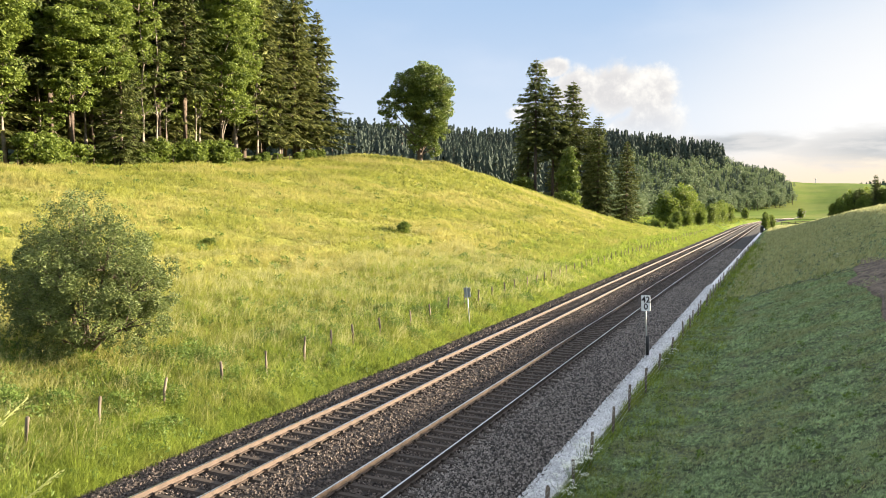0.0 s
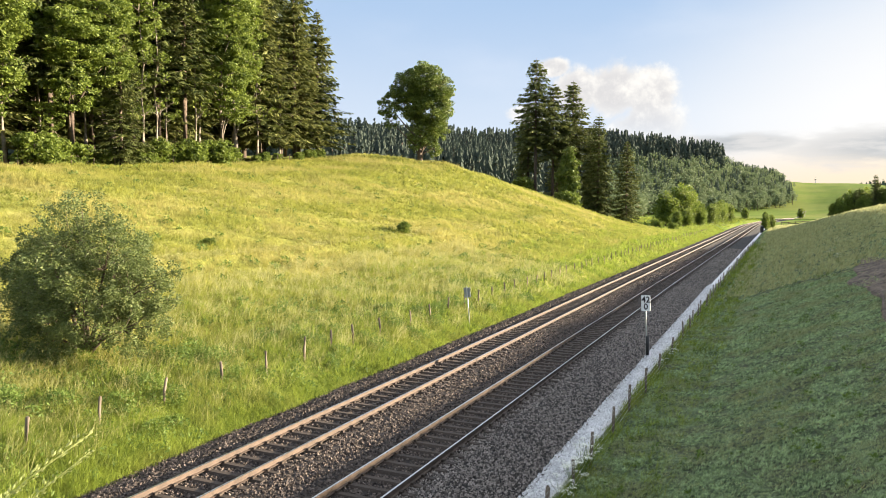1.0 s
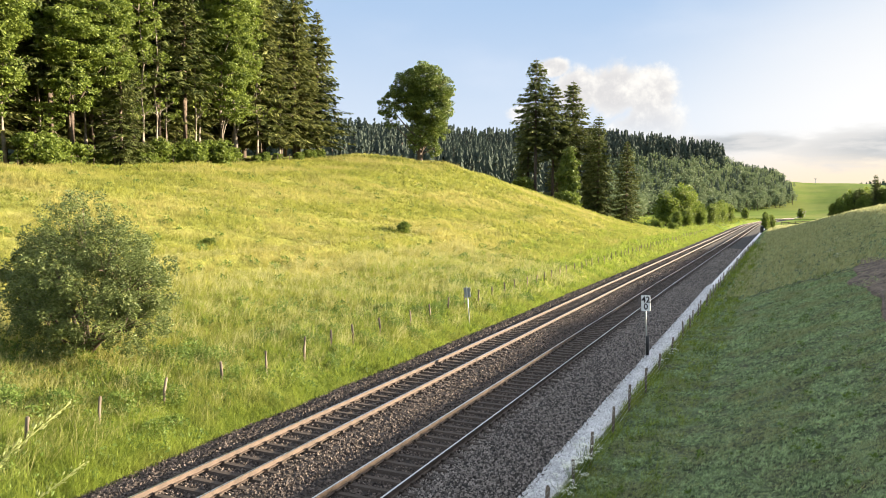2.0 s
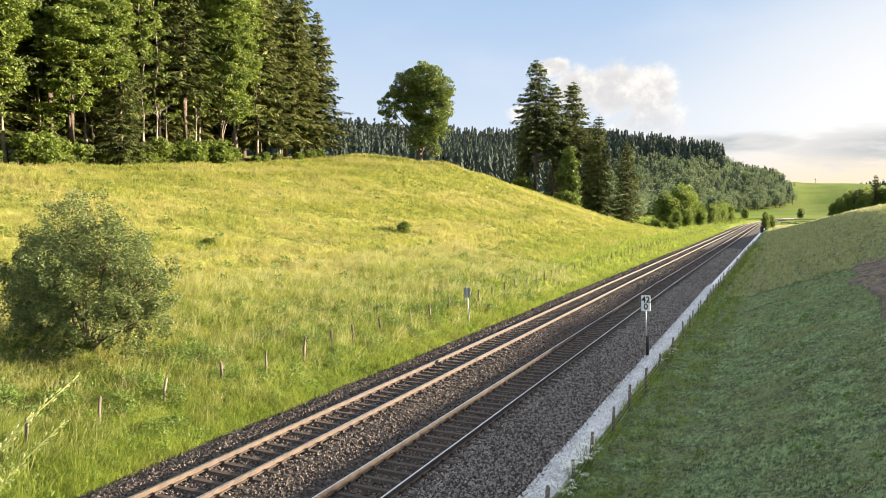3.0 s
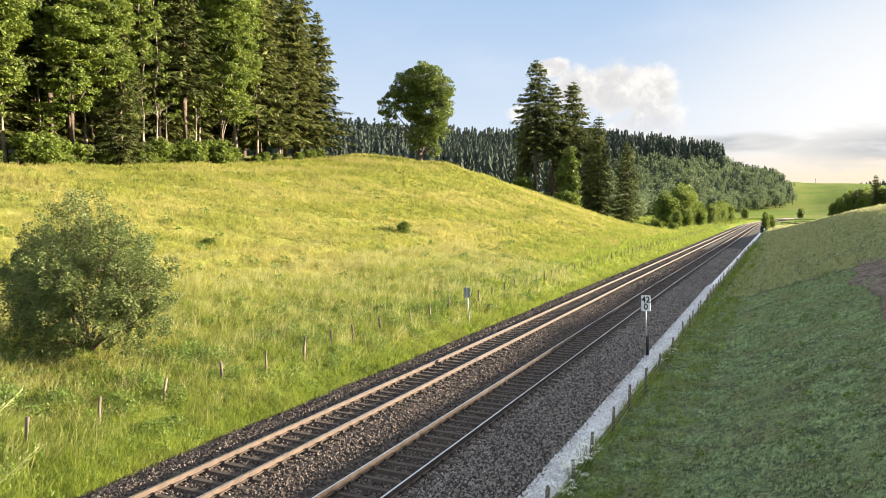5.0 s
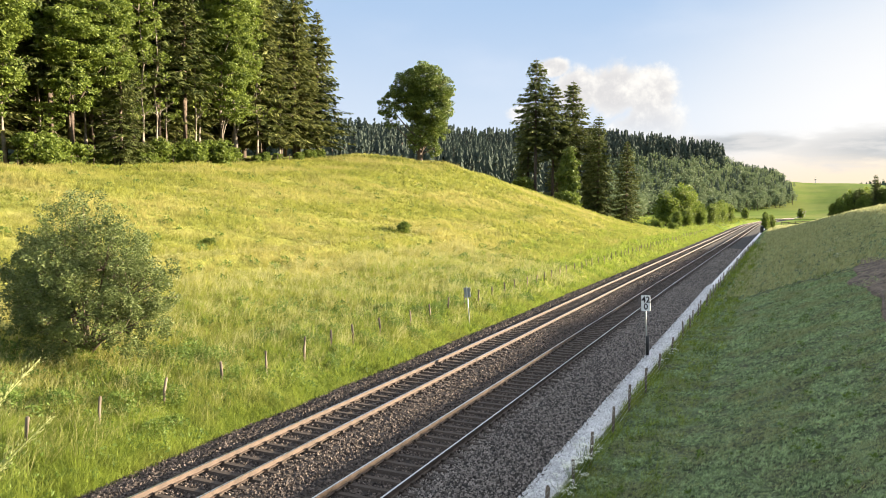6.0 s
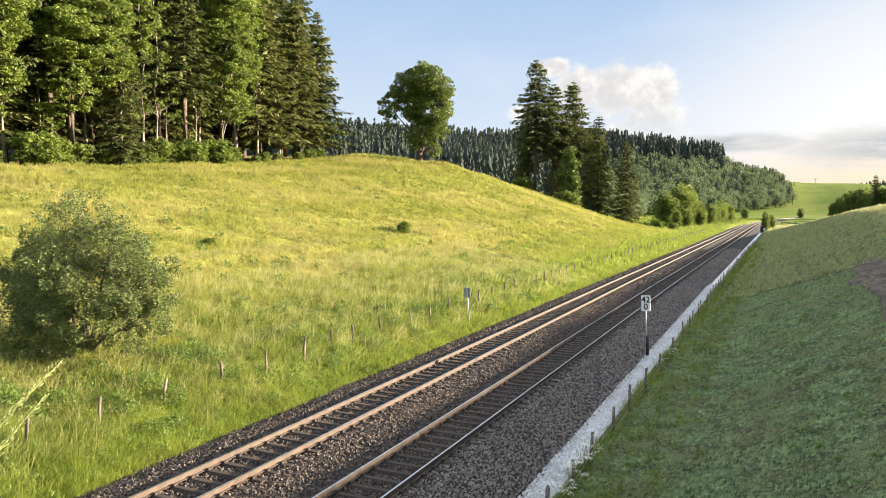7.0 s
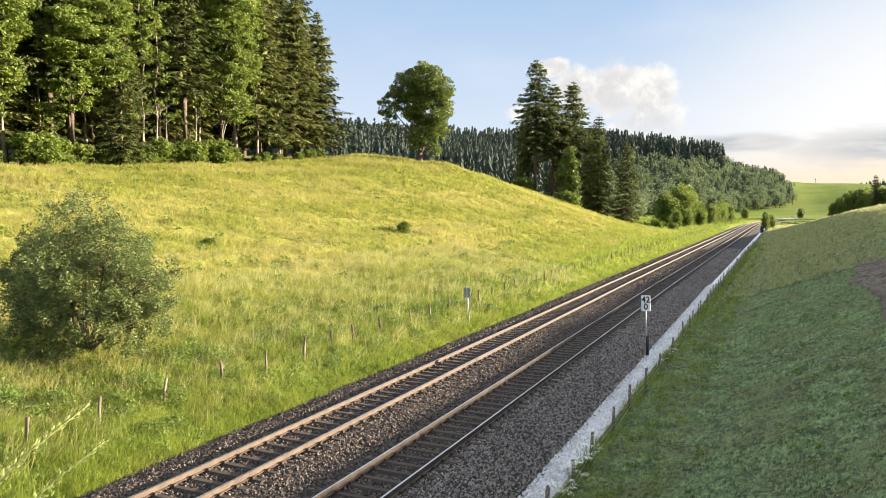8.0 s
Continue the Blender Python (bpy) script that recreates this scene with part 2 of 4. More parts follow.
# ---- mesh helpers ----
def mesh_np(name, verts, faces, mats, index=None, smooth_=False):
    """A mesh from arrays: verts (n, 3), faces (m, 3 or 4)."""
    verts, faces = np.asarray(verts, np.float32), np.asarray(faces, np.int32)
    me = bpy.data.meshes.new(name)
    k = faces.shape[1]
    me.vertices.add(len(verts))
    me.vertices.foreach_set("co", verts.ravel())
    me.loops.add(faces.size)
    me.loops.foreach_set("vertex_index", faces.ravel())
    me.polygons.add(len(faces))
    me.polygons.foreach_set("loop_start", np.arange(len(faces), dtype=np.int32) * k)
    for m in (mats if isinstance(mats, (list, tuple)) else [mats]):
        me.materials.append(m)
    if index is not None:
        me.polygons.foreach_set("material_index", np.asarray(index, np.int32))
    me.polygons.foreach_set("use_smooth", np.full(len(faces), smooth_, bool))
    me.update(calc_edges=True)
    return me


def part(name, bm, mat, parent, label=""):
    """Links a bmesh or a mesh as one object under a thing or a part."""
    if isinstance(bm, bmesh.types.BMesh):
        me = bpy.data.meshes.new(name)
        bm.to_mesh(me)
        bm.free()
        me.materials.append(mat)
    else:
        me = bm
    ob = new(name, me)
    ob.parent = parent
    return tagged(ob, label)


def thing(name, m, label, category, group="", kind=""):
    ob = new(name)
    ob.empty_display_size = 0.3
    ob.matrix_basis = m
    return tagged(ob, label, category, group, kind)


def box(bm, x0, x1, y0, y1, z0, z1, bevel=0.0):
    made = bmesh.ops.create_cube(bm, size=1, matrix=Matrix.Translation(((x0 + x1) / 2, (y0 + y1) / 2, (z0 + z1) / 2)) @ Matrix.Diagonal((x1 - x0, y1 - y0, z1 - z0, 1)))
    if bevel:
        es = list({e for v in made["verts"] for e in v.link_edges})
        bmesh.ops.bevel(bm, geom=es, offset=bevel, segments=2, affect='EDGES')
    return bm


def tube(bm, pts, radii, sides=7):
    """A tapered, bent tube through pts."""
    rings = []
    for i, p in enumerate(pts):
        a, b = Vector(pts[max(0, i - 1)]), Vector(pts[min(len(pts) - 1, i + 1)])
        q = (b - a).to_track_quat('Z', 'Y')
        rings.append([bm.verts.new(Vector(p) + q @ Vector((radii[i] * math.cos(t * 2 * math.pi / sides), radii[i] * math.sin(t * 2 * math.pi / sides), 0))) for t in range(sides)])
    for a, b in zip(rings, rings[1:]):
        for i in range(sides):
            f = bm.faces.new((a[i], a[(i + 1) % sides], b[(i + 1) % sides], b[i]))
            f.smooth = True
    bm.faces.new(rings[0][::-1])
    bm.faces.new(rings[-1])
    return bm


def structure(name, me, label):
    return tagged(new(name, me), label, name.replace("_", " "), kind="structure")


# ---- ground: one sheet to the horizon ----
def sheet():
    xs = np.concatenate([np.linspace(-2600, -420, 26), np.linspace(-400, -110, 30), np.linspace(-106, -30, 48), np.linspace(-29, -18, 24), [-17.3, -17, -16.7, -16.5, -16.2, -15.9, -12, -7, -5.6, -5.05, -4.95, -4.6, -4.3], np.linspace(-3.8, 30, 62), np.linspace(31, 110, 46), np.linspace(120, 420, 36), np.linspace(470, 2600, 24)])
    ys = np.concatenate([np.linspace(-500, -40, 16), np.linspace(-35, 8, 26), np.linspace(9, 240, 150), np.linspace(243, 500, 70), np.linspace(508, 1200, 50), np.linspace(1230, 4600, 40)])
    X, Y = np.meshgrid(xs, ys)
    near = (np.abs(X) < 120)
    X = X + np.where(near, shift(np.clip(Y, 0, 500)), 0) * (1 - smooth((np.abs(X) - 40) / 80))
    Z = ground_z(X, Y)
    n, m = len(ys), len(xs)
    idx = np.arange(n * m).reshape(n, m)
    q = np.stack([idx[:-1, :-1], idx[:-1, 1:], idx[1:, 1:], idx[1:, :-1]], -1).reshape(-1, 4)
    cx, cy = (X[:-1, :-1] + X[1:, 1:]).ravel() / 2, (Y[:-1, :-1] + Y[1:, 1:]).ravel() / 2
    kind = np.where((cy < 62) & (cx > -24.5 + 1.2 * rough(cx, cy, 2.0)) & (cx < -5), 3, np.where((cy < 205) & (cx > -110) & (cx < -5), 1, np.where((cy < 290) & (cx >= -5) & (cx < 40), 2, 0)))
    return mesh_np("ground", np.stack([X, Y, Z], -1).reshape(-1, 3), q, [M_SOIL, M_THATCH, M_SWARD, M_SHADETANGLE], kind, True)


structure("ground", sheet(), "rolling grass-covered ground of a green valley")


# ---- the railway ----
RAILS = ((-14.19, -12.68), (-10.13, -8.62))


def ribbon(profile, y0, y1, step, mat, name, wobble=0.0, closed=False):
    """A profile of (x, z) drawn along the line."""
    ys = np.arange(y0, y1 + step, step)
    px = np.array([p[0] for p in profile])
    pz = np.array([p[1] for p in profile])
    X = px[None, :] + shift(ys)[:, None]
    Y = np.repeat(ys[:, None], len(px), 1)
    Z = np.repeat(pz[None, :], len(ys), 0)
    if wobble:
        Z = Z + wobble * rough(X * 3, Y * 3, 1.0) + wobble * np.random.uniform(-.6, .6, Z.shape)
        X = X + wobble * 1.5 * np.random.uniform(-1, 1, Z.shape)
    k = len(px)
    idx = np.arange(len(ys) * k).reshape(len(ys), k)
    if closed:
        nxt = np.roll(idx, -1, axis=1)
        q = np.stack([idx[:-1], nxt[:-1], nxt[1:], idx[1:]], -1).reshape(-1, 4)
    else:
        q = np.stack([idx[:-1, :-1], idx[:-1, 1:], idx[1:, 1:], idx[1:, :-1]], -1).reshape(-1, 4)
    return mesh_np(name, np.stack([X, Y, Z], -1).reshape(-1, 3), q, mat)


BED = [(-16.9, -.60), (-16.3, -.46), (-15.75, -.34), (-15.25, -.24), (-14.9, -.22), (-14.4, -.23), (-13.9, -.25), (-13.4, -.25), (-12.9, -.25), (-12.4, -.23), (-12.0, -.22), (-11.7, -.25), (-11.4, -.28), (-11.0, -.25), (-10.6, -.22), (-10.1, -.24), (-9.6, -.25), (-9.1, -.25), (-8.6, -.24), (-8.1, -.22), (-7.7, -.20), (-7.2, -.24), (-6.7, -.29), (-6.2, -.34), (-5.8, -.38), (-5.5, -.5)]


def bed_z(u):
    return ip(u, [p[0] for p in BED], [p[1] for p in BED])


BED_MESH = ribbon(BED, -80, 560, .5, [M_BALLAST, M_GREYBED], "trackbed", .012)
BED_MESH.polygons.foreach_set("material_index", np.tile(np.array([0 if p[0] < -8.2 else 1 for p in BED[:-1]], np.int32), len(BED_MESH.polygons) // (len(BED) - 1)))
structure("trackbed", BED_MESH, "dark brown crushed-stone ballast bed under two tracks")


def stones(name, n, x0, x1, y0, y1, size, zfun, mat, label, pull=1.0, cat="gravel"):
    """Loose broken stones, joined; more of them towards y0."""
    t = np.random.rand(n) ** pull
    y = y0 + (y1 - y0) * t
    x = np.random.uniform(x0, x1, n)
    z = zfun(x)
    base = np.array([(1, 0, 0), (-.5, .87, 0), (-.5, -.87, 0), (.1, .1, .9), (0, 0, -.8)])
    tri = np.array([(0, 1, 3), (1, 2, 3), (2, 0, 3), (1, 0, 4), (2, 1, 4), (0, 2, 4)])
    s = size * np.random.uniform(.6, 1.5, (n, 1, 1)) * (1 + .6 * t[:, None, None] * (y1 - y0) / 60)
    v = base[None] * s * np.random.uniform(.6, 1.3, (n, 5, 3))
    a = np.random.uniform(0, 6.28, n)
    tilt = np.random.uniform(-.7, .7, n)
    c, d = np.cos(a)[:, None], np.sin(a)[:, None]
    vx, vy, vz = v[..., 0], v[..., 1], v[..., 2]
    ct, st = np.cos(tilt)[:, None], np.sin(tilt)[:, None]
    vx, vz = vx * ct - vz * st, vx * st + vz * ct
    vx, vy = vx * c - vy * d, vx * d + vy * c
    pts = np.stack([vx + (x + shift(y))[:, None], vy + y[:, None], vz + z[:, None]], -1)
    f = (tri[None] + 5 * np.arange(n)[:, None, None]).reshape(-1, 3)
    return tagged(new(name, mesh_np(name, pts.reshape(-1, 3), f, mat)), label, cat, kind="stuff")


stones("ballast_stones", 52000, -16.7, -8.4, 11, 66, .038, lambda u: bed_z(u) + .018, M_STONE, "loose broken brown ballast stones between the rails", 1.7)
stones("shoulder_stones", 30000, -8.6, -5.75, 13, 70, .036, lambda u: bed_z(u) + .018, M_GREYSTONE, "loose grey ballast stones on the bed's shoulder", 1.7)
stones("distant_stones", 13000, -16.2, -8.4, 58, 135, .062, lambda u: bed_z(u) + .015, M_STONE, "loose brown ballast stones farther along the line", 1.3)
stones("distant_shoulder_stones", 6000, -8.4, -5.8, 62, 140, .062, lambda u: bed_z(u) + .015, M_GREYSTONE, "loose grey ballast stones farther along the shoulder", 1.3)

# sleepers, rails and their fastenings
SPACING = 0.64


def rail_profile(x):
    return [(x - .07, -.172), (x + .07, -.172), (x + .07, -.16), (x + .012, -.145), (x + .012, -.045), (x + .036, -.035), (x + .036, -.004), (x + .028, 0), (x - .028, 0), (x - .036, -.004), (x - .036, -.035), (x - .012, -.045), (x - .012, -.145), (x - .07, -.16)]


def sleeper_mesh():
    bm = bmesh.new()
    prof = [(-.13, 0), (-.075, .10), (.075, .10), (.13, 0)]
    rows = []
    for x, dz in ((-1.25, -.06), (-1.22, 0), (-.4, 0.0), (.4, 0.0), (1.22, 0), (1.25, -.06)):
        rows.append([bm.verts.new((x, p[0], p[1] + dz - .272)) for p in prof])
    for a, b in zip(rows, rows[1:]):
        for i in range(3):
            bm.faces.new((a[i], a[i + 1], b[i + 1], b[i]))
    bm.faces.new(rows[0])
    bm.faces.new(rows[-1][::-1])
    bmesh.ops.recalc_face_normals(bm, faces=bm.faces)
    me = bpy.data.meshes.new("sleeper")
    bm.to_mesh(me)
    bm.free()
    me.materials.append(M_SLEEPER)
    return me


def box_arrays(c, h):
    """Boxes at centres c (n, 3) with half sizes h."""
    corner = np.array([(-1, -1, -1), (1, -1, -1), (1, 1, -1), (-1, 1, -1), (-1, -1, 1), (1, -1, 1), (1, 1, 1), (-1, 1, 1)]) * np.array(h)
    quad = np.array([(4, 5, 6, 7), (0, 1, 5, 4), (1, 2, 6, 5), (2, 3, 7, 6), (3, 0, 4, 7)])
    v = (np.asarray(c)[:, None, :] + corner[None]).reshape(-1, 3)
    return v, (quad[None] + 8 * np.arange(len(c))[:, None, None]).reshape(-1, 4)


def railway_track(pair, y0, label):
    track = thing("railway_track", pose((pair[0] + pair[1]) / 2, 0, 0), label, "railway track", "tracks of the line")
    mid = (pair[0] + pair[1]) / 2
    for x in pair:
        me = ribbon(rail_profile(x - mid), -80, 560, 2.0, [M_RAIL, M_TOP], "rail", closed=True)
        k = len(rail_profile(0))
        idx = np.zeros(len(me.polygons), np.int32)
        for j in (7,):
            idx[j::k] = 1
        me.polygons.foreach_set("material_index", idx)
        part("rail", me, None, track, "rusty steel rail with a shiny worn head")
    shared = sleeper_mesh()
    ys = y0 + SPACING * np.arange(-140, 845)
    first = int((ys < 8).sum())
    for y in ys[first:first + 300]:
        s = part("sleeper", shared, None, track)
        s.matrix_basis = pose(float(shift(y)), float(y), random.uniform(-.006, .006), 0, 0, random.uniform(-.6, .6))
    v, f = [], []
    far = np.concatenate([ys[:first], ys[first + 300:]])
    v, f = box_arrays(np.stack([shift(far), far, np.full(len(far), -.19)], -1), (1.25, .1, .02))
    tagged(part("far_sleepers", mesh_np("far_sleepers", v, f, M_SLEEPER), None, track), kind="stuff")
    near = ys[first:first + 220]
    cs = np.concatenate([np.stack([shift(near) + x - mid + o, near, np.full(len(near), -.145)], -1) for x in pair for o in (-.11, .11)])
    v, f = box_arrays(cs, (.04, .055, .03))
    tagged(part("fastenings", mesh_np("fastenings", v, f, M_SLEEPER), None, track), kind="stuff")
    return track


railway_track(RAILS[0], 13.57, "straight railway track with rusty rails on dark steel sleepers")
railway_track(RAILS[1], 15.65, "shaded railway track with shiny rails on dark steel sleepers")

# pale gravel strip and the concrete channel edge beside it
structure("gravel_strip", ribbon([(-5.88, -.48), (-5.7, -.39), (-5.5, -.35), (-5.3, -.35), (-5.15, -.36), (-5.0, -.42)], -80, 400, .35, M_PALE, "gravel_strip", .03), "pale grey limestone gravel drainage strip")
stones("limestone_chips", 14000, -5.85, -5.08, 13, 75, .034, lambda u: np.full(len(u), -.345), M_PALE, "loose pale limestone chips in the drainage strip", 1.6)


def kerb():
    edge = tagged(new("channel_edging"), "row of pale concrete edging slabs beside the gravel", "edging", kind="structure")
    bm = box(bmesh.new(), -.045, .045, -.494, .494, -.2, .07, .012)
    me = bpy.data.meshes.new("slab")
    bm.to_mesh(me)
    bm.free()
    me.materials.append(M_CONCRETE)
    for i in range(120):
        y = 8 + i
        s = part("slab", me, None, edge)
        s.matrix_basis = pose(-5.0 + float(shift(y)) + random.uniform(-.012, .012), y, -.28 + random.uniform(-.012, .012), random.uniform(-.6, .6), 0, random.uniform(-.4, .4))
    me2 = ribbon([(-5.045, -.45), (-5.045, -.25), (-4.955, -.25), (-4.955, -.45)], 128, 400, 4, M_CONCRETE, "far_slabs")
    part("far_slabs", me2, None, edge)
    part("far_slabs", ribbon([(-5.045, -.45), (-5.045, -.25), (-4.955, -.25), (-4.955, -.45)], -80, 7.5, 4, M_CONCRETE, "far_slabs"), None, edge)


kerb()


# ---- fences ----
def post_mesh(h, r, lean, seed):
    rnd = random.Random(seed)
    bm = bmesh.new()
    tube(bm, [(0, 0, -.3), (rnd.uniform(-.01, .01), rnd.uniform(-.01, .01), h * .5), (lean * h, rnd.uniform(-.02, .02), h - .02), (lean * h, 0, h)], [r, r * rnd.uniform(.9, 1.08), r * .95, r * .7], 8)
    me = bpy.data.meshes.new("post")
    bm.to_mesh(me)
    bm.free()
    me.materials.append(M_POST)
    return me


def fence(name, xf, ys, h, r, label, wires, sag=.03):
    f = thing(name, pose(0, 0, 0), label, "fence")
    kinds = [post_mesh(h * random.uniform(.92, 1.08), r * random.uniform(.85, 1.15), random.uniform(-.05, .05), i) for i in range(8)]
    tops = []
    for i, y in enumerate(ys):
        x = xf(y) + random.uniform(-.12, .12)
        z = float(ground_z(x, y))
        p = part("post", kinds[i % 8], None, f)
        p.matrix_basis = pose(x, y, z, random.uniform(-3, 3), random.uniform(-3, 3), random.uniform(0, 360))
        tops.append((x, y, z))
    for w in wires:
        bm = bmesh.new()
        for a, b in zip(tops, tops[1:]):
            pts = [(a[0] + (b[0] - a[0]) * t + r, a[1] + (b[1] - a[1]) * t, a[2] + (b[2] - a[2]) * t + w - sag * 4 * t * (1 - t)) for t in (0, .33, .67, 1)]
            tube(bm, pts, [.002 + .00006 * a[1]] * 4, 4)
        part("wire", bm, M_WIRE, f, "thin galvanised fence wire")
    return f


def along(y0, y1, step, jitter=.25):
    out, y = [], y0
    while y < y1:
        out.append(y + random.uniform(-jitter, jitter))
        y += step
    return out


fence("field_fence", lambda y: -18.35 + float(shift(y)), [13.16, 15.52, 18.14, 20.82, 23.42, 26.0, 28.2, 30.06, 32.72, 35.96] + along(38.6, 215, 2.6), .95, .055, "old field fence of leaning grey wooden posts in tall grass", ())
fence("line_fence", lambda y: -4.5 + float(shift(y)), [11.6, 13.9] + [15.86, 17.9, 20.44, 23.16, 26.4, 29.0, 32.28, 36.94, 42.24] + along(44.8, 150, 2.6), .95, .05, "wire fence on dark wooden posts along the cutting slope", (.22, .4, .58, .74, .88), .02)
fence("wood_edge_fence", lambda y: -73.5, along(40, 122, 3.2), 1.2, .06, "low row of thin wooden posts along the wood's edge", ())


# ---- signs ----
def text_mesh(word, size, mat):
    cu = bpy.data.curves.new("digits", 'FONT')
    cu.body, cu.size, cu.align_x, cu.align_y, cu.extrude, cu.offset = word, size, 'CENTER', 'CENTER', .003, .008
    ob = bpy.data.objects.new("digits", cu)
    scene.collection.objects.link(ob)
    dg = bpy.context.evaluated_depsgraph_get()
    me = bpy.data.meshes.new_from_object(ob.evaluated_get(dg))
    bpy.data.objects.remove(ob)
    me.materials.clear()
    me.materials.append(mat)
    return me


def kilometre_sign():
    x, y = -5.72, 37.2
    s = thing("kilometre_sign", pose(x, y, -.22, 0, -1.6, -2), "white kilometre board with black digits on a slim post", "sign")
    part("post", tube(bmesh.new(), [(0, 0, -.2), (0, 0, 1.5), (-.01, 0, 3.0)], [.035, .035, .035], 10), M_STEEL, s, "slim galvanised steel post")
    sl = part("sleeve", tube(bmesh.new(), [(.05, .02, 0), (.05, .02, .95)], [.085, .08], 10), M_BLACK, s, "black lower post sleeve")
    board = part("board", box(bmesh.new(), -.225, .225, -.05, -.02, 2.2, 2.98, .008), M_WHITE, s, "white rectangular board")
    for word, z in (("42", 2.76), ("0", 2.41)):
        d = part("digits", text_mesh(word, .42, M_BLACK), None, board, "black painted digits")
        d.matrix_basis = pose(0, -.054, z, 90, 0, 0)
    for z in (2.3, 2.75):
        part("clamp", box(bmesh.new(), -.05, .05, -.02, .045, z - .02, z + .02, .004), M_STEEL, s)


kilometre_sign()


def board_back():
    x, y = -16.8, 41.1
    s = thing("line_board", pose(x, y, float(ground_z(x, y)) + .05, 0, -5, 9), "grey back of a small rectangular line board on a post", "sign")
    part("post", tube(bmesh.new(), [(0, 0, -.3), (0, 0, 1.4), (0, 0, 2.55)], [.035, .034, .032], 10), M_STEEL, s, "slim grey steel post")
    part("board", box(bmesh.new(), -.2, .2, .03, .05, 1.9, 2.5, .005), M_GREY, s, "plain grey sheet-metal board back")
    for z in (1.96, 2.44):
        part("rim", box(bmesh.new(), -.215, .215, .0, .055, z - .02, z + .02, .004), M_GREY, s)
    part("rail", box(bmesh.new(), -.03, .03, -.045, .03, 1.88, 2.56, .005), M_STEEL, s)


board_back()


def relay_cabinet():
    x, y = -3.9, 236.0
    s = thing("relay_cabinet", pose(x, y, float(ground_z(x, y)) - .1), "dark brown lineside equipment cabinet beside the track", "cabinet")
    part("body", box(bmesh.new(), -.45, .45, -.4, .4, 0, 2.1, .03), M_BLACK, s)
    part("roof", box(bmesh.new(), -.52, .52, -.47, .47, 2.1, 2.2, .02), M_GREY, s, "flat grey roof")
    part("door", box(bmesh.new(), -.36, .36, -.43, -.4, .2, 1.95, .01), M_BLACK, s)


relay_cabinet()


# ---- trees ----
def leaf_cloud(centres, radii, n, size, seed, flat=.6, droop=0.0, long=1.6):
    """Folded leaves or sprays scattered in clumps: verts and faces."""
    rng = np.random.default_rng(seed)
    centres, radii = np.asarray(centres), np.asarray(radii)
    w = radii ** 2
    k = rng.choice(len(centres), n, p=w / w.sum())
    d = rng.normal(size=(n, 3))
    d /= np.linalg.norm(d, axis=1, keepdims=True)
    p = centres[k] + d * (radii[k] * rng.uniform(.25, 1.0, n) ** .5)[:, None] * np.array([1, 1, flat])
    a = rng.normal(size=(n, 3)) * np.array([1, 1, .6]) + d * .5 - np.array([0, 0, droop])
    a /= np.linalg.norm(a, axis=1, keepdims=True)
    b = np.cross(a, rng.normal(size=(n, 3)))
    b /= np.linalg.norm(b, axis=1, keepdims=True)
    c = np.cross(a, b)
    s = size * rng.uniform(.6, 1.4, (n, 1))
    v = np.stack([p - a * s * .5 * long, p + b * s * .5 + c * s * .12, p + a * s * .5 * long, p - b * s * .5 + c * s * .12], 1)
    f = np.array([(0, 1, 2), (0, 2, 3)])[None] + 4 * np.arange(n)[:, None, None]
    return v.reshape(-1, 3), f.reshape(-1, 3)


def limb_points(a, b, bend, rnd, n=5):
    a, b = Vector(a), Vector(b)
    off = Vector((rnd.uniform(-1, 1), rnd.uniform(-1, 1), rnd.uniform(-.3, .6))) * bend
    return [a.lerp(b, i / (n - 1)) + off * math.sin(math.pi * i / (n - 1)) for i in range(n)]


def broadleaf(name, lobes, h, trunk_r, bare, n, size, mat, bark, seed, label, category="tree", clump=.32, flat=.8):
    """lobes: big rounded masses (x, y, z, r) of the crown; each is filled with smaller clumps on its outside. A limb runs into each."""
    rnd, rng = random.Random(seed), np.random.default_rng(seed)
    tree = thing(name, pose(0, 0, 0), label, category)
    bm = bmesh.new()
    top = max(l[2] for l in lobes)
    pts = [(rnd.uniform(-.1, .1) * t * 2, rnd.uniform(-.1, .1) * t * 2, t * top * .85 - .4 * (t == 0)) for t in (0, .15, .3, .5, .75, 1)]
    tube(bm, pts, [trunk_r * q for q in (1.35, 1, .9, .7, .4, .12)], 9)
    centres, radii = [], []
    for x, y, z, r in lobes:
        a = (0, 0, max(bare * .8, z - r * 1.4 - math.hypot(x, y) * .6))
        tube(bm, limb_points(a, (x, y, z), r * .25, rnd), [trunk_r * q for q in (.45, .36, .27, .18, .06)], 6)
        for j in range(5):
            q = Vector((rnd.gauss(0, 1), rnd.gauss(0, 1), rnd.gauss(0, 1))).normalized() * r * .85
            tube(bm, limb_points((x, y, z), (x + q.x, y + q.y, z + q.z), r * .1, rnd, 4), [trunk_r * u for u in (.13, .1, .07, .03)], 4)
        m = int(14 + 9 * r * r)
        d = rng.normal(size=(m, 3))
        d /= np.linalg.norm(d, axis=1, keepdims=True)
        rad = r * rng.uniform(.45, 1.0, m) ** .6
        centres.append(np.array([x, y, z]) + d * rad[:, None])
        radii.append(r * clump * rng.uniform(.55, 1.3, m))
    centres, radii = np.concatenate(centres), np.concatenate(radii)
    part("trunk", bm, bark, tree, "branching trunk with rough bark")
    v, f = leaf_cloud(centres, radii, n, size, seed, flat, .3)
    part("crown", mesh_np("crown", v, f, mat), None, tree)
    return tree


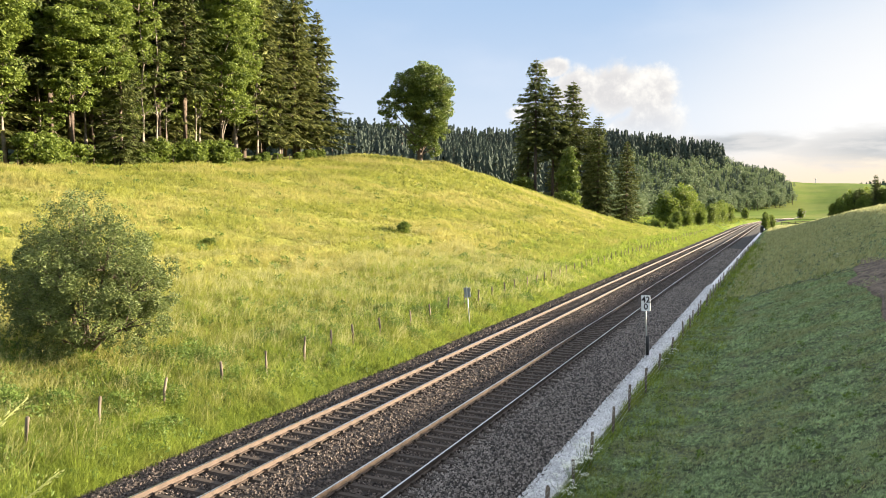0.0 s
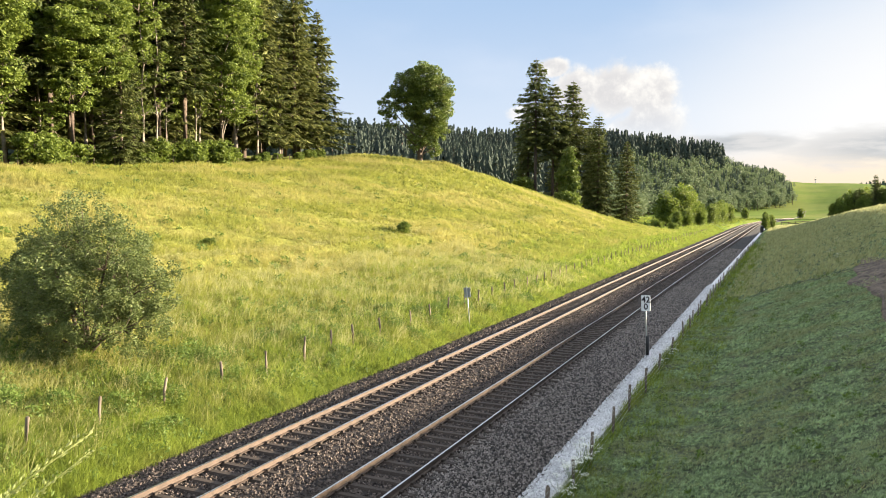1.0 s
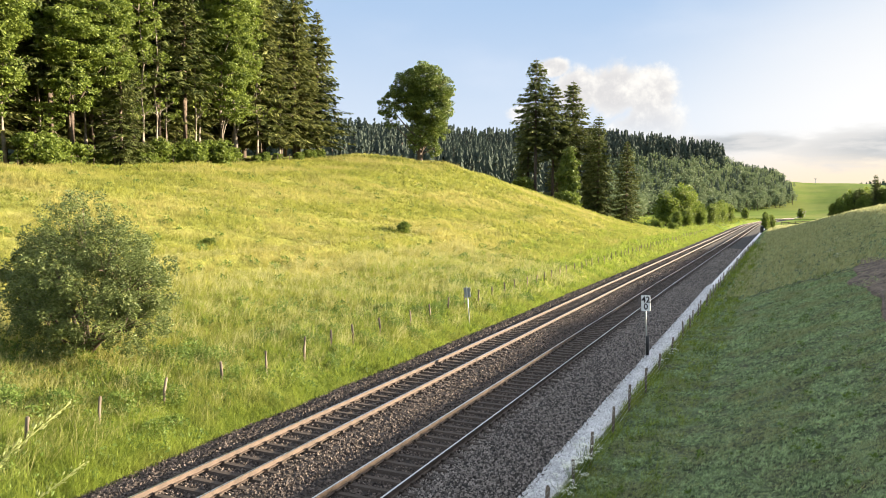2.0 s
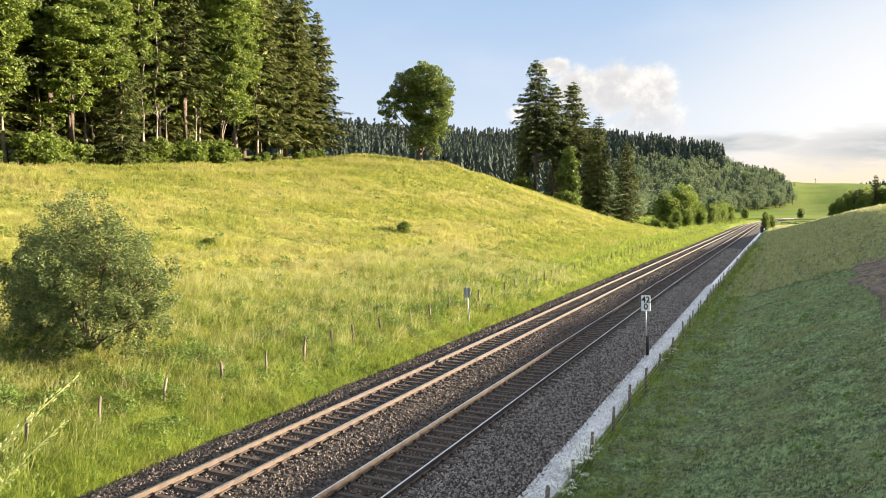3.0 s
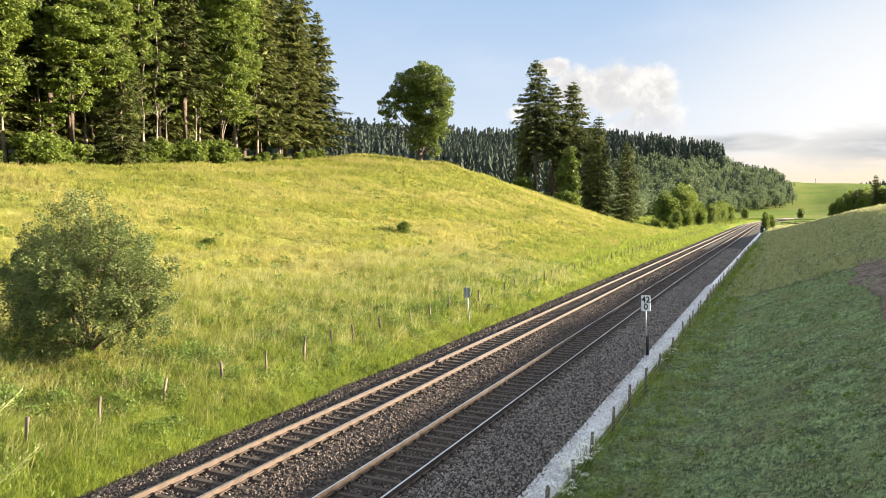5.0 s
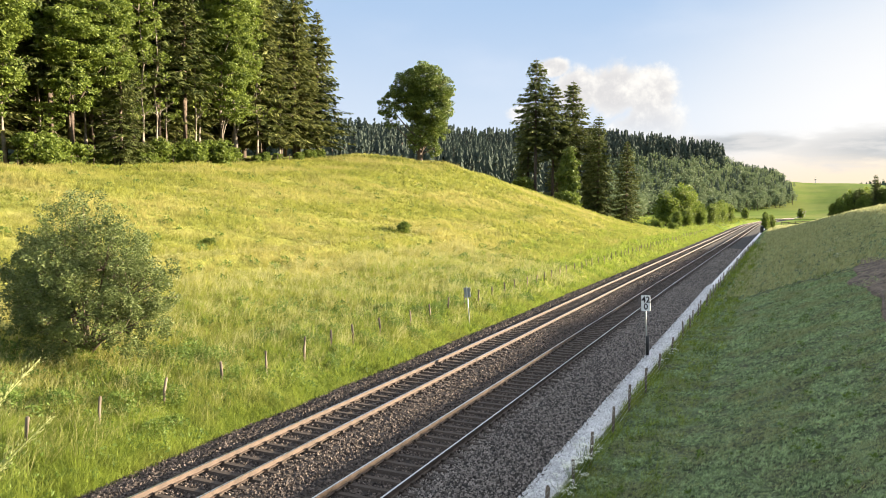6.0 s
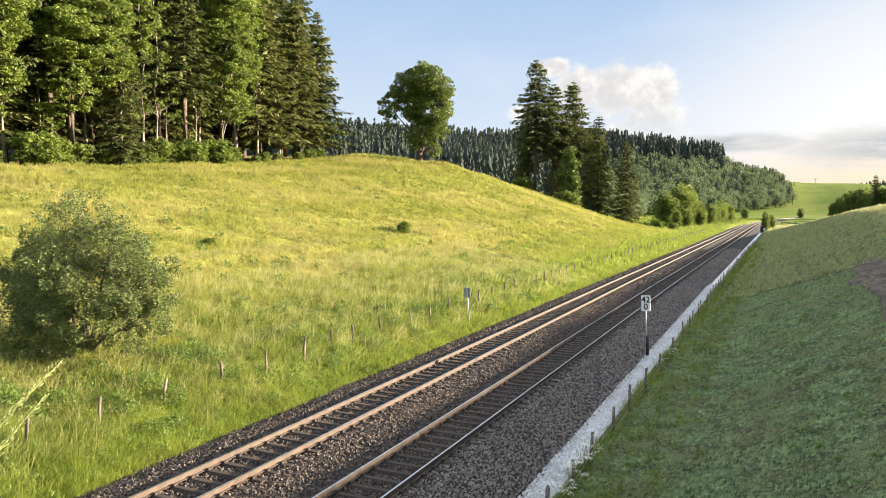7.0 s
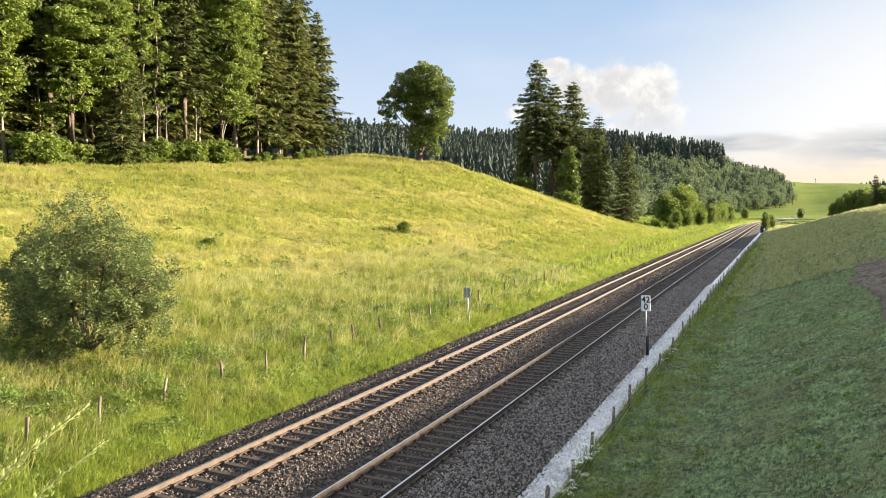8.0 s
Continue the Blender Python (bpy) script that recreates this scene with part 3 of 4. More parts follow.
def conifer(name, h, w, bare, n_whorl, per, sprays, seed, label, mat, sparse=0.0, size=.55, shape=.75, one_side=None):
    """A spruce: straight trunk, drooping branches in whorls, needle sprays hung along them."""
    rnd, rng = random.Random(seed), np.random.default_rng(seed)
    tree = thing(name, pose(0, 0, 0), label, "tree")
    bm = bmesh.new()
    tube(bm, [(0, 0, -.5), (0, 0, h * .3), (rnd.uniform(-.1, .1), 0, h * .7), (0, 0, h)], [h * .014, h * .011, h * .006, .02], 8)
    P, A, S = [], [], []
    for i in range(n_whorl):
        t = (i + rnd.random()) / n_whorl
        z = bare + (h * .985 - bare) * t
        reach = w * (1 - t) ** shape * rnd.uniform(.8, 1.1) + .25
        if t < .1:
            reach *= .6 + 4 * t
        ph = rnd.uniform(0, 6.28)
        for j in range(per):
            if rnd.random() < sparse:
                continue
            ang = ph + j * 6.283 / per + rnd.uniform(-.35, .35)
            ln = reach * rnd.uniform(.55, 1.12)
            if one_side is not None:
                ln *= .62 + .38 * max(-.6, math.cos(ang - one_side))
            dr = Vector((math.cos(ang), math.sin(ang), 0))
            lift = .45 * (t - .45)
            tip = Vector((0, 0, z)) + dr * ln + Vector((0, 0, lift * ln - .12 * ln))
            mid_ = Vector((0, 0, z)) + dr * ln * .55 + Vector((0, 0, lift * ln * .5 - .13 * ln))
            if ln > 1.3 and j % 2 == 0:
                tube(bm, [(0, 0, z), mid_, tip], [.035 + .006 * ln, .025, .008], 3)
            k = max(3, int(sprays * ln / max(w, .1)) + 2)
            for q in range(k):
                u = .12 + .9 * (q + rnd.random()) / k
                base = Vector((0, 0, z)).lerp(mid_, u / .55) if u < .55 else mid_.lerp(tip, (u - .55) / .45)
                side = Vector((-dr.y, dr.x, 0)) * rnd.uniform(-1, 1)
                P.append(base)
                A.append(dr * .55 + side + Vector((0, 0, rnd.uniform(-.75, .05))))
                S.append(size * rnd.uniform(.6, 1.3) * (.55 + .45 * min(1, ln / 2)))
    P, A, S = np.array([tuple(p) for p in P]), np.array([tuple(a) for a in A]), np.array(S)[:, None]
    A /= np.linalg.norm(A, axis=1, keepdims=True)
    B = np.cross(A, rng.normal(size=A.shape) * .35 + np.array([0, 0, 1]))
    B /= np.linalg.norm(B, axis=1, keepdims=True)
    C = np.cross(A, B)
    v = np.stack([P - A * S * .15, P + A * S * .5 + B * S * .26 + C * S * .1, P + A * S * 1.15, P + A * S * .5 - B * S * .26 + C * S * .1], 1)
    f = np.array([(0, 1, 2), (0, 2, 3)])[None] + 4 * np.arange(len(P))[:, None, None]
    part("trunk", bm, M_BARK, tree, "straight brown trunk with thin side branches")
    part("crown", mesh_np("crown", v.reshape(-1, 3), f.reshape(-1, 3), mat), None, tree)
    return tree


def grown(x, y, scale=1.0, turn=0.0, lean=0.0, sink=.1):
    return pose(x, y, float(ground_z(x, y)) - sink, lean, lean * .6, turn) @ Matrix.Diagonal((scale, scale, scale * random.uniform(.95, 1.05), 1))


def put(tree, x, y, scale=1.0, turn=0.0, lean=0.0):
    tree.matrix_basis = grown(x, y, scale, turn, lean)
    return tree


def more(tree, x, y, scale=1.0, turn=0.0, lean=0.0, label="", group=""):
    return tagged(copy_thing(tree, grown(x, y, scale, turn, lean)), label, group=group)


# the lone broad-crowned tree on the hill's brow
LONE = put(broadleaf("lone_tree", [(0.9, 0, 14.8, 3.43), (-2.3, 0.3, 13.8, 2.81), (3.4, 0, 13.3, 2.6), (2.2, 0.2, 9.9, 3.54), (-1.3, 0, 10.5, 2.7), (-5.6, 0.2, 10.3, 2.18), (-5.2, 0.4, 7.6, 1.46), (0.5, 0.3, 5.7, 2.81), (3.5, 0, 5.9, 2.08), (2.4, 0.4, 2.7, 1.66), (-0.8, -0.4, 3.4, 1.66), (0.2, 1, 16.3, 2.29), (-3.9, 0.6, 12.3, 1.98)], 19.5, .42, 1.3, 46000, .21, M_LINDEN, M_BARK, 5, "large round-crowned leafy tree on the grassy brow", clump=.27, flat=.7), -61.3, 124.6, 1.05, 24)

# group of tall spruces where the hill falls away
SP_TALL = conifer("spruce", 30, 6.2, 12, 44, 7, 28, 21, "tall slender spruce with a bare lower trunk", M_SPRUCE, .18, .8, .62)
SP_FULL = conifer("spruce", 24, 5.0, 1.2, 50, 7, 24, 22, "dense dark spruce branched to the ground", M_SPRUCE, .05, .72, .72)
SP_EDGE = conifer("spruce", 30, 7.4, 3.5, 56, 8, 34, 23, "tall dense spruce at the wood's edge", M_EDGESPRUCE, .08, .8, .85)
SP_OLD = conifer("spruce", 28, 4.8, 9, 40, 6, 20, 24, "old spruce with dead lower branches", M_SPRUCE, .25, .8, .66)
put(SP_TALL, -52.3, 168, 1.06, 10)
more(SP_TALL, -48.9, 171, .92, 130)
more(SP_OLD, -46.0, 172, .88, 40, label="tall thin-crowned spruce in a small group")
more(SP_TALL, -45.5, 176, .95, 250)
more(SP_OLD, -56, 174, .9, 200, label="old spruce in a small group on the slope")
put(SP_FULL, -37.4, 168, 1.03, 0)
more(SP_FULL, -31.6, 171.5, .84, 80)
more(SP_FULL, -39.5, 174, .85, 20)
more(SP_FULL, -41.5, 178, .95, 160)
more(SP_FULL, -50, 179, .8, 200)
more(SP_FULL, -58, 176, .6, 70)
GREEN_TREE = put(broadleaf("young_tree", [(0, 0, 11.5, 1.5), (.1, 0, 9.2, 2.0), (-.2, 0, 6.6, 2.4), (.3, .1, 4.2, 2.3), (0, 0, 2.6, 2.0)], 13, .2, 1, 7000, .4, M_LINDEN, M_BARK, 8, "slender green young tree before the dark spruces"), -42.4, 161, 1.0, 30)


def shrub(name, r, h, n, size, mat, seed, label):
    rnd = random.Random(seed)
    return broadleaf(name, [(rnd.uniform(-.6, .6) * r, rnd.uniform(-.6, .6) * r, h * rnd.uniform(.35, .72), r * rnd.uniform(.4, .6)) for _ in range(7)], h, .06 * h ** .5, .05, n, size, mat, M_BARK, seed, label, "shrub", .38)


SHRUB = put(shrub("shrub", 2.6, 3.6, 2700, .25, M_LEAF, 31, "bright green rounded shrub on the slope"), -39.2, 154.3, .95, 0)
more(SHRUB, -42.4, 155.5, .85, 100)
more(SHRUB, -54.5, 163, 1.2, 200, label="dark green shrub under the spruces")
more(SHRUB, -33.9, 65.7, .36, 50, label="small dark shrub alone in the tall grass")
for x, y, s in ((-35.8, 39.5, .2), (-45, 80, .16), (-27, 190, .8), (-24, 199, .6)):
    more(SHRUB, x, y, s, random.uniform(0, 360), label="low green shrub in the tall grass")

# ---- the wood on the hill's edge ----
ASH = broadleaf("ash_tree", [(0, 0, 24, 3.2), (1.8, 0, 20, 3.4), (-2.2, .5, 20, 3.2), (2.6, 0, 15.5, 3.2), (-1.6, 1.2, 15, 3.2), (2.8, -.6, 11, 2.8), (1.2, 1.5, 7.6, 2.4), (3.4, 0, 7.2, 2.0), (-2.6, -1, 11, 2.4)], 27, .36, 4, 52000, .19, M_LEAF, M_PALEBARK, 41, "tall light-green leafy tree at the wood's edge", clump=.26, flat=.38)
MAPLE = broadleaf("maple_tree", [(0, 0, 20, 3.6), (2.6, .5, 16.5, 3.2), (-2.4, 0, 16, 3.4), (.6, -1.5, 13, 3.6), (3.4, 0, 11, 2.6), (-3.2, .4, 10.5, 2.8), (.5, -2, 8, 2.4), (-2, -1, 5.2, 1.8)], 23, .34, 2, 60000, .19, M_LEAF, M_BARK, 42, "broad bright-green leafy tree at the wood's edge", clump=.26, flat=.40)
put(MAPLE, -75.5, 61, 1.15, 40)
more(MAPLE, -76.5, 49, 1.1, 150)
more(SP_OLD, -75.6, 58.5, 1.05, 260, label="old spruce with bare lower trunk at the wood's edge")
more(SP_OLD, -75.2, 79, 1.1, 10, label="old spruce with bare lower trunk at the wood's edge")
more(MAPLE, -75, 41, 1.15, 20)
put(ASH, -75.8, 87, 1.12, -20)
more(ASH, -77.5, 92, 1.15, 120)
more(ASH, -79, 70, 1.1, 220)
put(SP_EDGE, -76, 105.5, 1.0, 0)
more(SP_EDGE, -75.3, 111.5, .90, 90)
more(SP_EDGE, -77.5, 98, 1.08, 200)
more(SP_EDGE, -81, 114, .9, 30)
more(SP_FULL, -73.6, 66.5, .78, 30, label="low-branched yellowish spruce at the wood's edge")
put(SP_OLD, -77, 76, 1.1, 60)
WOOD = "trees of the wood"
rnd_wood = random.Random(3)
for row, x in enumerate((-82, -87, -93, -100)):
    for y in np.arange(30 + row * 1.3, 121 - row * 2, 6.2):
        px, py = x + rnd_wood.uniform(-1.8, 1.8), y + rnd_wood.uniform(-1.8, 1.8)
        k = rnd_wood.random()
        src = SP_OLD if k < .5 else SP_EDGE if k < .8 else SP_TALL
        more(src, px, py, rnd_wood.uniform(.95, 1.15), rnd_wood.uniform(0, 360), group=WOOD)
for i in range(26):
    y = 36 + i * 2.9 + rnd_wood.uniform(-1, 1)
    more(SHRUB, -74.5 + rnd_wood.uniform(-1.2, 1.6), y, rnd_wood.uniform(.55, 1.15) * (1 if i < 19 else .55), rnd_wood.uniform(0, 360), label="leafy understorey shrub at the wood's edge", group="shrubs of the wood's edge")


def bare_tree(h, seed, label):
    """A thin pale trunk with forked, nearly leafless limbs."""
    rnd = random.Random(seed)
    t = thing("thin_tree", pose(0, 0, 0), label, "tree")
    bm = bmesh.new()
    pts = [Vector((rnd.uniform(-.25, .25) * i / 3, rnd.uniform(-.25, .25) * i / 3, h * i / 7 - .3)) for i in range(8)]
    tube(bm, pts, [.2, .18, .165, .15, .13, .10, .07, .02], 8)
    cs = []
    for i in range(26):
        k = rnd.randint(2, 6)
        a = rnd.uniform(0, 6.28)
        ln = rnd.uniform(1.2, 3.6) * (1.1 - k / 9)
        tip = pts[k] + Vector((math.cos(a) * ln, math.sin(a) * ln, ln * rnd.uniform(.1, 1.0)))
        tube(bm, limb_points(pts[k], tip, ln * .15, rnd), [.055, .045, .034, .022, .008], 5)
        for j in range(3):
            t2 = tip + Vector((rnd.uniform(-1, 1), rnd.uniform(-1, 1), rnd.uniform(-.5, .8))) * ln * .35
            tube(bm, limb_points(pts[k].lerp(tip, rnd.uniform(.4, .9)), t2, .1, rnd, 3), [.02, .014, .006], 3)
            cs.append(tuple(t2))
    part("trunk", bm, M_PALEBARK, t, "thin pale forked trunk")
    v, f = leaf_cloud(np.array(cs), np.full(len(cs), .55), 1500, .2, seed, .6, .3)
    part("crown", mesh_np("crown", v, f, M_LEAF), None, t, "sparse leaves")
    return t


THIN = put(bare_tree(24, 5, "thin half-bare pale-trunked tree at the wood's edge"), -75.3, 71.5, 1.0, 0)
more(THIN, -75.6, 68.5, .9, 120)
more(THIN, -75.0, 52.5, 1.1, 230, 3)
more(THIN, -74.8, 80.5, 1.0, 300)
for y, sc, turn in ((44.5, 1.05, 40), (47.2, .95, 160), (58.0, 1.0, 75), (64.0, 1.1, 200), (73.8, 1.05, 20), (76.3, .9, 250), (83.5, 1.1, 110), (95.0, 1.0, 330), (101.5, .9, 190)):
    more(THIN, -76.2 + .9 * math.sin(y * 3), y, sc, turn, 1.5)


# ---- far woods: one mass of many small crowns ----
def crowns(name, xy, heights, mat, label, seed, per=70, slim=.17, low=.08, flake=.125):
    rng = np.random.default_rng(seed)
    xy, heights = np.asarray(xy), np.asarray(heights)
    n = len(xy)
    z = ground_z(xy[:, 0], xy[:, 1])
    t = rng.uniform(low, 1, (n, per)) ** .85
    a = rng.uniform(0, 6.283, (n, per))
    hh = heights[:, None]
    reach = hh * slim * ((1 - t) ** .8 + .04)
    cx, cy, cz = xy[:, :1] + 0 * t, xy[:, 1:] + 0 * t, z[:, None] + hh * t
    dx, dy = np.cos(a), np.sin(a)
    w = hh * flake * rng.uniform(.6, 1.3, (n, per)) * (1.15 - .6 * t)
    inner = .05
    p0 = np.stack([cx + dx * reach * inner - dy * w, cy + dy * reach * inner + dx * w, cz + w * .5], -1)
    p1 = np.stack([cx + dx * reach * inner + dy * w, cy + dy * reach * inner - dx * w, cz + w * .5 + rng.uniform(-.5, .5, t.shape)], -1)
    p2 = np.stack([cx + dx * reach * 1.05, cy + dy * reach * 1.05, cz - reach * .35 + rng.uniform(-.4, .4, t.shape)], -1)
    p3 = np.stack([cx + dx * reach * .5, cy + dy * reach * .5, cz + w * 1.6], -1)
    v = np.stack([p0, p1, p2, p3], 2).reshape(-1, 3)
    f = (np.array([(0, 2, 3), (3, 2, 1)])[None] + 4 * np.arange(n * per)[:, None, None]).reshape(-1, 3)
    tv, tf = box_arrays(np.stack([xy[:, 0], xy[:, 1], z + heights * .45], -1), (.16, .16, 1))
    tv = tv.reshape(n, 8, 3)
    tv[:, :, 2] = np.where(np.arange(8)[None] < 4, (z - 1)[:, None], (z + heights * .92)[:, None])
    tf3 = np.concatenate([tf[:, [0, 1, 2]], tf[:, [0, 2, 3]]])
    me = mesh_np(name, np.concatenate([v, tv.reshape(-1, 3)]), np.concatenate([f, tf3 + len(v)]), [mat, M_BARK], np.concatenate([np.zeros(len(f)), np.ones(len(tf3))]))
    return tagged(new(name, me), label, "woods", kind="stuff")


def leafy_crowns(name, xy, heights, mat, label, seed, per, leaf):
    """Round-headed trees seen far off: seven billows of leaves each, over a trunk."""
    rng = np.random.default_rng(seed)
    xy, heights = np.asarray(xy), np.asarray(heights)
    n = len(xy)
    z = ground_z(xy[:, 0], xy[:, 1])
    a = rng.uniform(0, 6.283, (n, 7))
    up = rng.uniform(.2, .8, (n, 7))
    up[:, 0] = .84
    out = heights[:, None] * .2 * np.sqrt(np.clip(1 - (2 * up - 1.1) ** 2, 0, 1)) * rng.uniform(.6, 1.2, (n, 7))
    c = np.stack([xy[:, :1] + np.cos(a) * out, xy[:, 1:] + np.sin(a) * out, z[:, None] + heights[:, None] * up], -1)
    v, f = leaf_cloud(c.reshape(-1, 3), np.repeat(heights * .2, 7) * rng.uniform(.75, 1.25, 7 * n), n * per, leaf, seed, .85, .2, 1.2)
    tv, tf = box_arrays(np.stack([xy[:, 0], xy[:, 1], z], -1), (.2, .2, 1))
    tv = tv.reshape(n, 8, 3)
    tv[:, 4:, 2] += heights[:, None] * .6
    tf3 = np.concatenate([tf[:, [0, 1, 2]], tf[:, [0, 2, 3]]])
    me = mesh_np(name, np.concatenate([v, tv.reshape(-1, 3)]), np.concatenate([f, tf3 + len(v)]), [mat, M_BARK], np.concatenate([np.zeros(len(f)), np.ones(len(tf3))]))
    return tagged(new(name, me), label, "woods", kind="stuff")


def scatter(n, x0, x1, y0, y1, ok, gap, seed):
    rng = np.random.default_rng(seed)
    out, seen = [], {}
    for x, y in zip(rng.uniform(x0, x1, n), rng.uniform(y0, y1, n)):
        if not ok(x, y):
            continue
        c = (int(x // gap), int(y // gap))
        if seen.get(c, 0) >= 1:
            continue
        seen[c] = 1
        out.append((x, y))
    return out


hill_wood = scatter(60000, -520, 32, 190, 1080, lambda x, y: 3 < wood_edge(y) - x < 330 and x < 14 - max(0, y - 860) * .1, 7.2, 7)
hw = np.array([p for p in hill_wood if wood_edge(p[1]) - p[0] < 150 or (p[0] + p[1]) % 3 < 1.6])
depth_in = wood_edge(hw[:, 1]) - hw[:, 0]
rng_hill = np.random.default_rng(4)
old_stand = (depth_in > 112 + 10 * rough(hw[:, 0], hw[:, 1], 40)) & (hw[:, 0] < -64)
side_wood = (hw[:, 1] < 520) & (hw[:, 0] < -105)
is_leaf = (rng_hill.random(len(hw)) < ip(depth_in, [0, 25, 60, 130], [.9, .75, .5, .35])) & ~old_stand & ~side_wood
tall = rng_hill.uniform(.8, 1.15, len(hw)) * np.where(old_stand, 27, 15)
seen_side = side_wood & (depth_in < 150)
young_stand = ~is_leaf & ~side_wood & ~old_stand
crowns("spruce_wood", hw[seen_side], rng_hill.uniform(25, 33, seen_side.sum()), M_SHADEWOOD, "tall spruce wood behind the meadow hill, shade and haze in its colour", 16, 72, .20, low=.28, flake=.05)
crowns("old_hill_woods", hw[old_stand & ~side_wood], tall[old_stand & ~side_wood], M_SHADEWOOD, "old spruces on the crest of a distant hill, shade and haze in their colour", 17, 64, .25, flake=.06)
crowns("hill_woods", hw[young_stand], tall[young_stand], M_HAZEWOOD, "dense dark spruce woods over a distant hill, haze put into their colour", 11, 60, .22, flake=.075)
leafy_crowns("hill_leafy_woods", hw[is_leaf], tall[is_leaf], M_HAZELEAF, "leafy trees among the hill's spruces, their green lightened for haze", 15, 170, 1.25)
fringe = scatter(5000, -200, 60, 420, 860, lambda x, y: -10 < wood_edge(y) - x < 6 and x < 14, 9.0, 9)
leafy_crowns("woods_fringe", fringe, np.random.default_rng(5).uniform(10, 17, len(fringe)), M_HAZELEAF, "leafy trees along the foot of the wooded hill, haze in their green", 12, 260, 1.1)
far_wood = scatter(6000, 100, 1500, 2300, 2500, lambda x, y: True, 24.0, 12)
crowns("skyline_woods", far_wood, np.random.default_rng(7).uniform(18, 30, len(far_wood)), M_HAZEWOOD, "distant woods on the skyline, haze put into their colour", 14, 30, .3, flake=.125)

# leafy trees along the line, below the wooded hill
LINE_TREE = broadleaf("lineside_tree", [(0, 0, 9.0, 2.2), (1.5, 0, 6.8, 2.4), (-1.6, 0, 6.4, 2.4), (0, .6, 4.2, 2.6), (1.4, -.5, 3.2, 2.1), (-1.6, -.4, 3.0, 2.1)], 11, .18, .6, 4600, .36, M_LEAF, M_BARK, 51, "rounded leafy tree beside the railway", clump=.4)
put(LINE_TREE, -33.5, 252, 1.05, 0)
rnd_line = random.Random(8)
y = 258.0
while y < 430:
    x = -25.5 + float(shift(y)) - (5 * math.sin(y * .05) + 2) + rnd_line.uniform(-2, 1.5)
    sc = rnd_line.uniform(.55, 1.15) if y < 300 else rnd_line.uniform(.5, .85)
    more(LINE_TREE, x, y, sc, rnd_line.uniform(0, 360), group="trees along the line")
    y += rnd_line.uniform(4.5, 9)
for x, y, s in ((-26, 246, .55), (-28.5, 240, .5), (-23.5, 262, .5), (-30, 262, 1.2), (-28.5, 268, 1.25), (-3.2, 262, .42), (-1.6, 268, .4), (-16, 440, .55), (13.9, 520, .6), (-6, 452, .5)):
    more(LINE_TREE, x, y, s, rnd_line.uniform(0, 360), label="small leafy bush tree near the railway", group="trees along the line")

VALLEY = "trees of the small valley wood"
rnd_valley = random.Random(19)
for x, y, s in ((31, 508, .85), (34.5, 503, 1.15), (38, 512, 1.25), (41, 520, 1.5), (47, 505, 1.2), (49.5, 522, 1.55), (57, 512, 1.5), (63, 508, 1.6), (69, 516, 1.5), (76, 510, 1.4)):
    more(LINE_TREE, x, y, s, rnd_valley.uniform(0, 360), label="broad dark-green tree of a small valley wood", group=VALLEY)
for x, y, s in ((37, 520, .62), (43.5, 512, .72), (45.5, 518, .8), (53, 508, 1.12), (55, 516, .95), (60.5, 514, .9), (66, 520, .95)):
    more(SP_FULL, x, y, s, rnd_valley.uniform(0, 360), label="dark spruce of a small valley wood", group=VALLEY)

# ---- road, rail fence and car at the valley's end ----
def road_at(s):
    """The lane from the crossing (0) towards the far side (1)."""
    return (-4 + 130 * s, 548 - 26 * s + 10 * math.sin(s * 3))


def lane():
    pts = [road_at(i / 40) for i in range(41)]
    v, f = [], []
    for i, (x, y) in enumerate(pts):
        for d in (-2.4, 2.4):
            v.append((x, y + d, float(ground_z(x, y + d)) + .12))
        if i:
            f.append((2 * i - 2, 2 * i - 1, 2 * i + 1, 2 * i))
    return mesh_np("road", v, f, M_ASPHALT)


structure("road", lane(), "narrow pale country road across the valley")
CAR_WAY = [(21.5, 740), (19.4, 690), (17.4, 640), (15.7, 592), (13.6, 560), (11.0, 550), (7.0, 546), (1.0, 545), (-4.0, 545)]


def side_road():
    v, f = [], []
    for i, (x, y) in enumerate(CAR_WAY):
        a, b = CAR_WAY[max(0, i - 1)], CAR_WAY[min(len(CAR_WAY) - 1, i + 1)]
        d = Vector((b[1] - a[1], a[0] - b[0])).normalized() * 2.2
        for q in (-1, 1):
            px, py = x + d.x * q, y + d.y * q
            v.append((px, py, float(ground_z(px, py)) + .16))
        if i:
            f.append((2 * i - 2, 2 * i - 1, 2 * i + 1, 2 * i))
    return mesh_np("side_road", v, f, M_ASPHALT)


structure("side_road", side_road(), "narrow pale lane joining the valley road")


def rail_fence():
    f = thing("rail_fence", pose(0, 0, 0), "weathered wooden rail fence in the valley", "fence")
    xs = [1.5 + 2.4 * i for i in range(7)]
    for x in xs:
        z = float(ground_z(x, 300))
        part("post", box(bmesh.new(), x - .12, x + .12, 299.88, 300.12, z - .3, z + 1.5, .02), M_BARK, f)
    for h in (.75, 1.3):
        bm = bmesh.new()
        tube(bm, [(x, 299.8, float(ground_z(x, 300)) + h) for x in xs], [.11] * len(xs), 6)
        part("rail", bm, M_BARK, f)


rail_fence()


